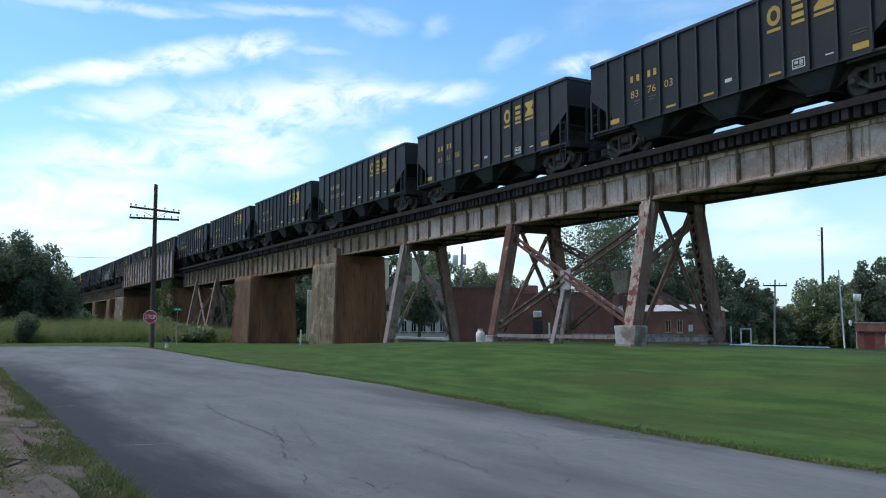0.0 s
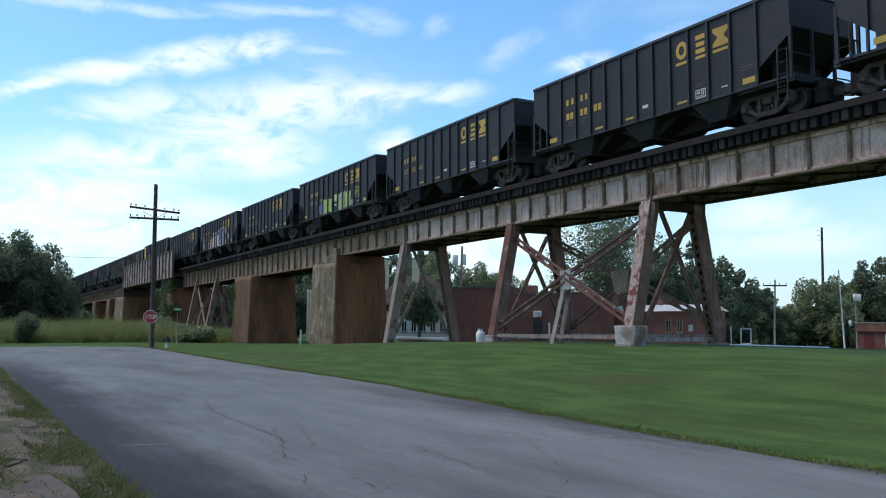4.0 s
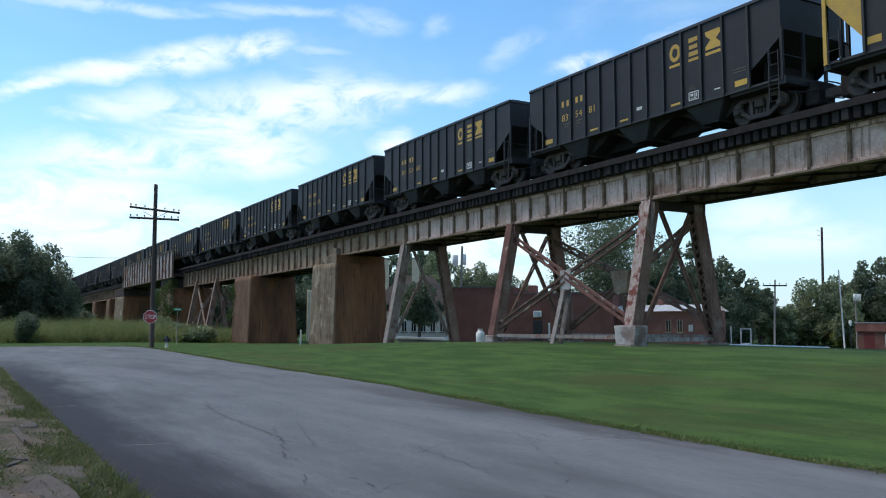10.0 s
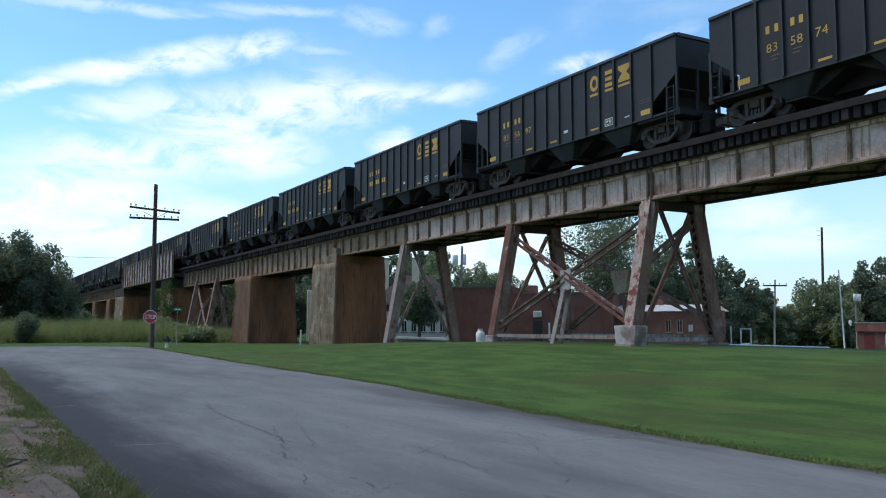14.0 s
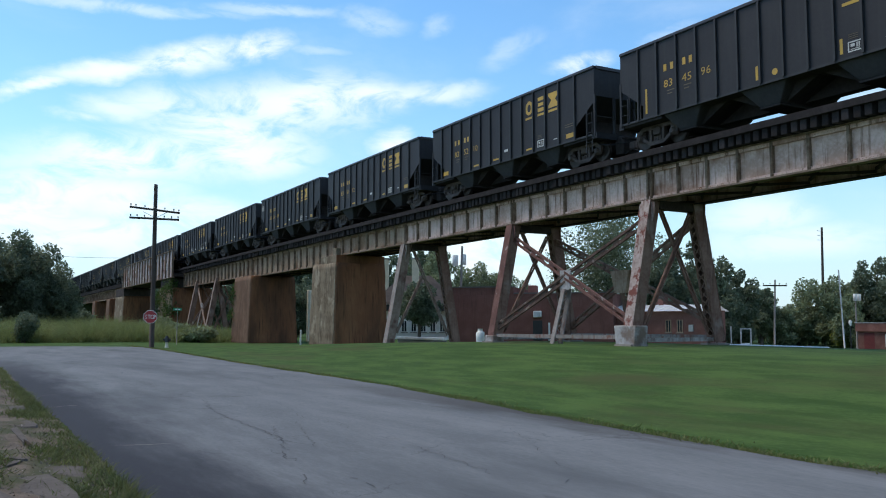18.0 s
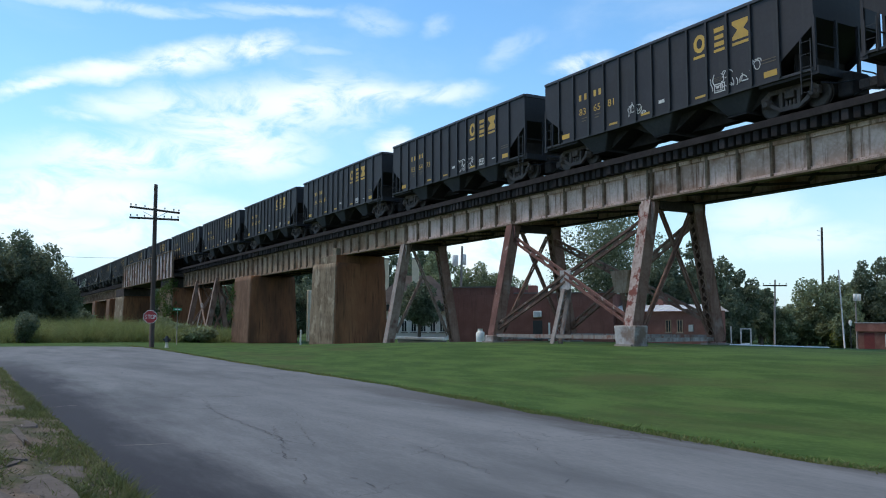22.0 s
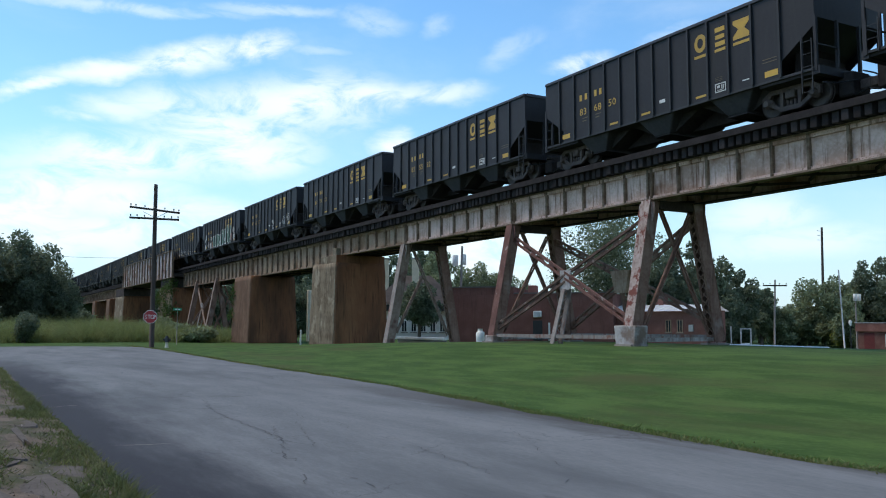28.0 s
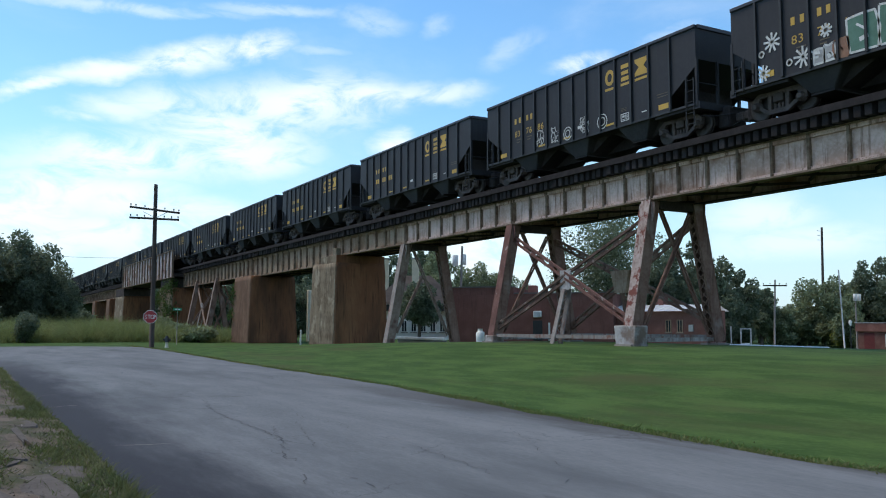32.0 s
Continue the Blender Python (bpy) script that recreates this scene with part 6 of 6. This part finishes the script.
# between the piers
pl = thing("concrete_pillar", "pale square concrete pillar behind the piers", "pillar", (-80.2, 30.0, ground_z(-80.2, 30.0)))
part("shaft", boxes((-0.22, 0.22, -0.22, 0.22, -0.3, 4.95), bevel=0.03), "tan_brick", pl)
mk = thing("marker_post", "white marker post standing in grass", "marker post", (-60.0, 21.8, ground_z(-60.0, 21.8)))
part("shaft", boxes((-0.05, 0.05, -0.05, 0.05, -0.2, 1.1), bevel=0.01), "white_paint", mk)
pb = thing("propane_bottle", "white upright propane bottle at the foot of a leg", "gas bottle", (-38.6, 23.9, ground_z(-38.6, 23.9)))
bm = bmesh.new()
tube(bm, [(0, 0, -0.02), (0, 0, 0.06), (0, 0, 0.46), (0, 0, 0.55), (0, 0, 0.58)], [0.2, 0.23, 0.23, 0.14, 0.08], 16)
part("tank", bm, "white_paint", pb)
bm = bmesh.new()
tube(bm, [(0, 0, 0.55), (0, 0, 0.68)], [0.13, 0.13], 12)
part("collar", bm, "white_paint", pb)

q = utility_pole(-77.3, 45.3, 9.9, 0.16, "grey wooden pole carrying two pale transformers", "wood_grey", (0.3, 0.2))
for dx, dz in ((-0.4, 8.4), (0.45, 8.5)):
    bm = bmesh.new()
    tube(bm, [(dx * 0.35, dx * 0.95, dz - 0.55), (dx * 0.35, dx * 0.95, dz - 0.5), (dx * 0.35, dx * 0.95, dz + 0.5), (dx * 0.35, dx * 0.95, dz + 0.58)], [0.24, 0.3, 0.3, 0.2], 14)
    part("transformer", bm, "white_paint", q)
q = utility_pole(-54.8, 65.8, 6.8, 0.1, "grey wooden pole with one crossarm", "wood_grey", (0.25, 0.1))
crossarm(q, (-0.3, -0.9, 6.25), (0.8, 1.0, 6.25), (0.02, 0.3, 0.7, 0.98))
q = utility_pole(-75.6, 100.5, 15.1, 0.2, "tall thick dark wooden pole above the trees", "wood_pole", (0.2, 0.1))
for k in range(3):
    bm = bmesh.new()
    beam(bm, (0.1, -0.15, 14.6 - 0.62 * k), (0.0, -0.6, 14.65 - 0.62 * k), 0.06, 0.06)
    part("insulator", bm, "metal_grey", q)
q = utility_pole(-51.9, 71.9, 7.7, 0.08, "slim pale metal lamp pole leaning slightly", "metal_grey", (0.0, -0.5), name="lamp_pole")
q = utility_pole(-52.9, 74.2, 2.6, 0.05, "short dark lamp post with a white globe", "black_paint", name="lamp_post")
bm = bmesh.new()
tube(bm, [(0, 0, 2.55), (0, 0, 2.65), (0, 0, 2.85), (0, 0, 3.0), (0, 0, 3.1)], [0.06, 0.12, 0.16, 0.12, 0.03], 12)
part("globe", bm, "sign_white", q)
q = utility_pole(-50.0, 77.5, 6.2, 0.12, "grey pole with street lamp arms", "wood_grey", name="street_lamp")
for dy, dz in ((-1.6, 5.6), (1.2, 5.2)):
    bm = bmesh.new()
    tube(bm, [(0, 0, dz - 0.3), (0, dy * 0.6, dz), (0, dy, dz)], [0.05, 0.04, 0.04], 8)
    arm = part("lamp_arm", bm, "metal_grey", q)
    part("lamp_head", boxes((-0.15, 0.15, dy - 0.35, dy + 0.35, dz - 0.08, dz + 0.06), bevel=0.03), "metal_grey", arm)
tr = utility_pole(-56.2, 79.8, 5.6, 0.09, "grey wooden pole carrying two pale transformers", "wood_grey")
for dy in (-0.3, 0.3):
    bm = bmesh.new()
    tube(bm, [(0.2, dy, 5.07), (0.2, dy, 5.12), (0.2, dy, 5.72), (0.2, dy, 5.77)], [0.15, 0.2, 0.2, 0.14], 12)
    part("transformer", bm, "white_paint", tr)


# ---- buildings behind the viaduct ----
def wall_frame(a, b):
    """Local axes of a wall from a to b: x along it, y into the building."""
    d = Vector((b[0] - a[0], b[1] - a[1], 0))
    return d.length, math.degrees(math.atan2(d.y, d.x))


def courses(parent, n, h, z0, mat="brick_dark", joint=0.6):
    """Wall in courses of brick panels: shallow bands that stand proud of the joints."""
    bm = bmesh.new()
    r = random.Random(2)
    z = z0
    while z < h - 0.05:
        box(bm, 0, n, -0.006, 0.0, z, min(h, z + 0.19))
        z += 0.2
    tagged(part("brickwork", bm, mat, parent), kind="stuff")


def window(parent, x, z, w, h, y=-0.012, frame="white_paint"):
    f = part("window", boxes((x - w / 2, x + w / 2, y - 0.05, y, z, z + 0.07), (x - w / 2, x + w / 2, y - 0.05, y, z + h - 0.07, z + h), (x - w / 2, x - w / 2 + 0.07, y - 0.05, y, z + 0.07, z + h - 0.07), (x + w / 2 - 0.07, x + w / 2, y - 0.05, y, z + 0.07, z + h - 0.07), (x - 0.03, x + 0.03, y - 0.04, y, z + 0.07, z + h - 0.07)), frame, parent)
    part("pane", boxes((x - w / 2 + 0.07, x + w / 2 - 0.07, y - 0.02, y - 0.005, z + 0.07, z + h - 0.07)), "glass", f)
    part("sill", boxes((x - w / 2 - 0.08, x + w / 2 + 0.08, y - 0.12, y, z - 0.08, z)), "old_concrete", f)


A, B = (-73.7, 42.4), (-62.1, 52.9)
n, ang = wall_frame(A, B)
wh = thing("brick_warehouse", "long low red-brown brick building with a flat roof", "building", (A[0], A[1], -0.3), rz=ang)
part("wall", boxes((0, 6.2, 0.0, 9, 0, 5.4), (6.2, n, 0.0, 9, 0, 4.75)), "brick_dark", wh)
courses(wh, n, 4.7, 0.2)
part("parapet", boxes((-0.08, 6.25, -0.08, 0.3, 5.4, 5.52), (6.26, n + 0.05, -0.08, 0.3, 4.75, 4.87)), "roof_grey", wh)
part("chimney", boxes((7.4, 8.2, 1.0, 1.9, 4.75, 5.6), bevel=0.03), "brick", wh)
ac = part("window_unit", boxes((8.2, 8.95, -0.4, -0.01, 2.5, 3.1), bevel=0.03), "white_paint", wh, "white window air conditioner")
part("grille", boxes((8.28, 8.87, -0.42, -0.4, 2.56, 3.04)), "metal_grey", ac)
part("door", boxes((8.1, 9.0, -0.05, -0.01, 0.3, 2.2)), "black_paint", wh, "dark metal door")
part("downpipe", boxes((9.6, 9.75, -0.15, -0.01, 0.3, 2.0)), "white_paint", wh)

A, B = (-63.8, 54.4), (-55.3, 57.6)
n, ang = wall_frame(A, B)
sh = thing("brick_workshop", "small brick building with a pale metal roof", "building", (A[0], A[1], -0.7), rz=ang)
part("wall", boxes((0, n, 0.0, 4.5, 0, 3.5)), "brick", sh)
courses(sh, n, 3.4, 0.2, "brick")
rf = bmesh.new()
vs = [rf.verts.new(p) for p in ((-0.25, -0.45, 3.42), (n + 0.25, -0.45, 3.42), (n + 0.25, 2.2, 4.05), (-0.25, 2.2, 4.05), (n + 0.25, 4.9, 3.42), (-0.25, 4.9, 3.42))]
rf.faces.new(vs[:4])
rf.faces.new((vs[3], vs[2], vs[4], vs[5]))
bmesh.ops.solidify(rf, geom=rf.faces[:], thickness=0.08)
part("roof", rf, "roof_white", sh, "pale ribbed metal roof")
for k in range(16):
    x = -0.2 + k * (n + 0.4) / 15
    bm = bmesh.new()
    beam(bm, (x, -0.45, 3.45), (x, 2.2, 4.08), 0.05, 0.04)
    part("roof_seam", bm, "roof_white", sh)
part("corner_board", boxes((-0.1, 0.1, -0.06, -0.01, 1.6, 3.9)), "white_paint", sh)
part("chimney", boxes((2.6, 3.6, 3.2, 4.2, 3.4, 5.0), bevel=0.03), "brick", sh)
for x in (5.6, 6.7):
    window(sh, x, 1.5, 0.55, 1.15, frame="girder_tan")
part("door", boxes((2.6, 3.5, -0.05, -0.01, 0.4, 2.5)), "black_paint", sh)
part("meter_box", boxes((7.6, 8.0, -0.2, -0.01, 1.6, 2.2)), "metal_grey", sh)

A, B = (-86.6, 40.2), (-82.4, 47.6)
n, ang = wall_frame(A, B)
ho = thing("house", "cream house with a grey hipped roof and two tall chimneys", "house", (A[0], A[1], -0.2), rz=ang)
part("wall", boxes((0, n, 0.0, 7, 0, 4.1)), "white_paint", ho)
rf = bmesh.new()
vs = [rf.verts.new(p) for p in ((-0.6, -0.7, 4.0), (n + 0.6, -0.7, 4.0), (n + 0.6, 7.7, 4.0), (-0.6, 7.7, 4.0), (2.6, 3.5, 7.3), (n - 2.6, 3.5, 7.3))]
for f in ((0, 1, 5, 4), (1, 2, 5), (2, 3, 4, 5), (3, 0, 4)):
    rf.faces.new([vs[k] for k in f])
bmesh.ops.solidify(rf, geom=rf.faces[:], thickness=0.1)
part("roof", rf, "roof_grey", ho)
for x, y in ((0.75, 2.6), (4.2, 2.2)):
    c = part("chimney", boxes((x - 0.4, x + 0.4, y - 0.35, y + 0.35, 4.5, 9.1), bevel=0.03), "cream_stucco", ho)
    part("chimney_cap", boxes((x - 0.48, x + 0.48, y - 0.43, y + 0.43, 9.1, 9.22)), "old_concrete", c)
for k in range(6):
    window(ho, 2.0 + k * 1.05, 0.9, 0.62, 1.3)
# black box under the eave stands in for the shade on the wall
part("porch_shade", boxes((-0.3, n + 0.3, -0.66, -0.02, 3.2, 3.9)), "black_paint", ho)

A, B = (-53.9, 76.7), (-44.0, 78.5)
n, ang = wall_frame(A, B)
st = thing("brick_shop", "low red brick shop with a white-framed window", "building", (A[0], A[1], -1.5), rz=ang)
part("wall", boxes((0, n, 0.0, 7, 0, 3.1)), "brick", st)
courses(st, n, 3.0, 0.2, "brick")
part("fascia", boxes((-0.15, n + 0.1, -0.18, 0.2, 2.35, 3.15)), "brick", st, "red brick fascia")
part("coping", boxes((-0.2, n + 0.1, -0.22, 0.25, 3.15, 3.22)), "metal_grey", st)
part("door", boxes((0.6, 1.6, -0.04, -0.01, 0.1, 2.2)), "door_red", st, "dull red door")
window(st, 3.4, 0.9, 1.6, 1.2)
window(st, 6.4, 0.9, 1.6, 1.2)
part("roof", boxes((0.05, n, 0.2, 6.9, 3.1, 3.14)), "roof_grey", st)


tagged(part("back_street", grid_mesh(list(np.arange(-58, 80.1, 3.0)), [60.0, 62.0, 64.0, 66.5], lambda x, y: ground_z(x, y) + 0.04, "back_street"), "old_concrete", None), "pale concrete street behind the viaduct", "road", kind="structure")


def parked_car(x, y, rz, paint, label):
    c = thing("parked_car", label, "car", (x, y, ground_z(x, y) + 0.0), group="parked cars", rz=rz)
    bm = bmesh.new()
    prism(bm, ((-2.1, 0.35), (2.1, 0.35), (2.15, 0.75), (1.3, 0.9), (0.75, 1.42), (-1.0, 1.42), (-1.6, 0.95), (-2.15, 0.85)), -0.85, 0.85)
    bmesh.ops.bevel(bm, geom=bm.edges[:], offset=0.06, segments=2, affect="EDGES")
    part("body", bm, paint, c)
    bm = bmesh.new()
    prism(bm, ((1.05, 0.95), (0.68, 1.34), (-0.92, 1.34), (-1.35, 0.98)), -0.865, 0.865)
    part("windows", bm, "glass", c)
    for sx in (-1.3, 1.35):
        for sy in (-0.8, 0.8):
            bm = bmesh.new()
            tube(bm, [(sx, sy - 0.1, 0.32), (sx, sy + 0.1, 0.32)], [0.32, 0.32], 16)
            w = part("wheel", bm, "tyre", c)
            bm = bmesh.new()
            tube(bm, [(sx, sy - 0.11, 0.32), (sx, sy + 0.11, 0.32)], [0.18, 0.18], 12)
            part("rim", bm, "metal_grey", w)
    for sy in (-0.6, 0.6):
        part("headlight", boxes((2.08, 2.16, sy - 0.15, sy + 0.15, 0.6, 0.72)), "sign_white", c)


parked_car(-68.5, 91.0, 62, "car_blue", "dark blue parked sedan beside the trees")
parked_car(-72.0, 88.0, 60, "car_blue", "dark parked car beside the trees")
bn = thing("notice_frame", "small pale metal frame with a white notice", "notice board", (-56.6, 63.5, ground_z(-56.6, 63.5)), rz=57)
for x in (-0.9, 0.0, 0.9):
    part("post", boxes((x - 0.05, x + 0.05, -0.05, 0.05, -0.1, 2.5 if x < 0 else 2.3)), "metal_grey", bn)
part("board", boxes((0.0, 0.75, -0.08, -0.05, 0.3, 0.95)), "sign_white", bn)
part("top_rail", boxes((0.0, 0.9, -0.04, 0.04, 2.2, 2.3)), "metal_grey", bn)
rw = thing("low_wall", "low white painted wall near the viaduct foot", "wall", (-56.8, 30.0, ground_z(-56.8, 30.0)), rz=0)
part("wall_body", boxes((-3.7, 3.7, -0.1, 0.1, -0.6, 0.3)), "old_concrete", rw)
part("top_rail", boxes((-3.8, 3.8, -0.14, 0.14, 0.302, 0.5), bevel=0.02), "white_paint", rw)
kb = thing("kerb", "pale concrete kerb at the crest of the lawn", "kerb", (0, 27.0, 0))
for k in range(4):
    x = -25.6 + k * 1.35
    z = 0.5 * (ground_z(x, 27.0) + ground_z(x + 1.34, 27.0))
    part("kerb_stone", boxes((x, x + 1.34, -0.15, 0.15, z - 0.2, z + 0.03), bevel=0.015), "roof_white", kb)
motions()
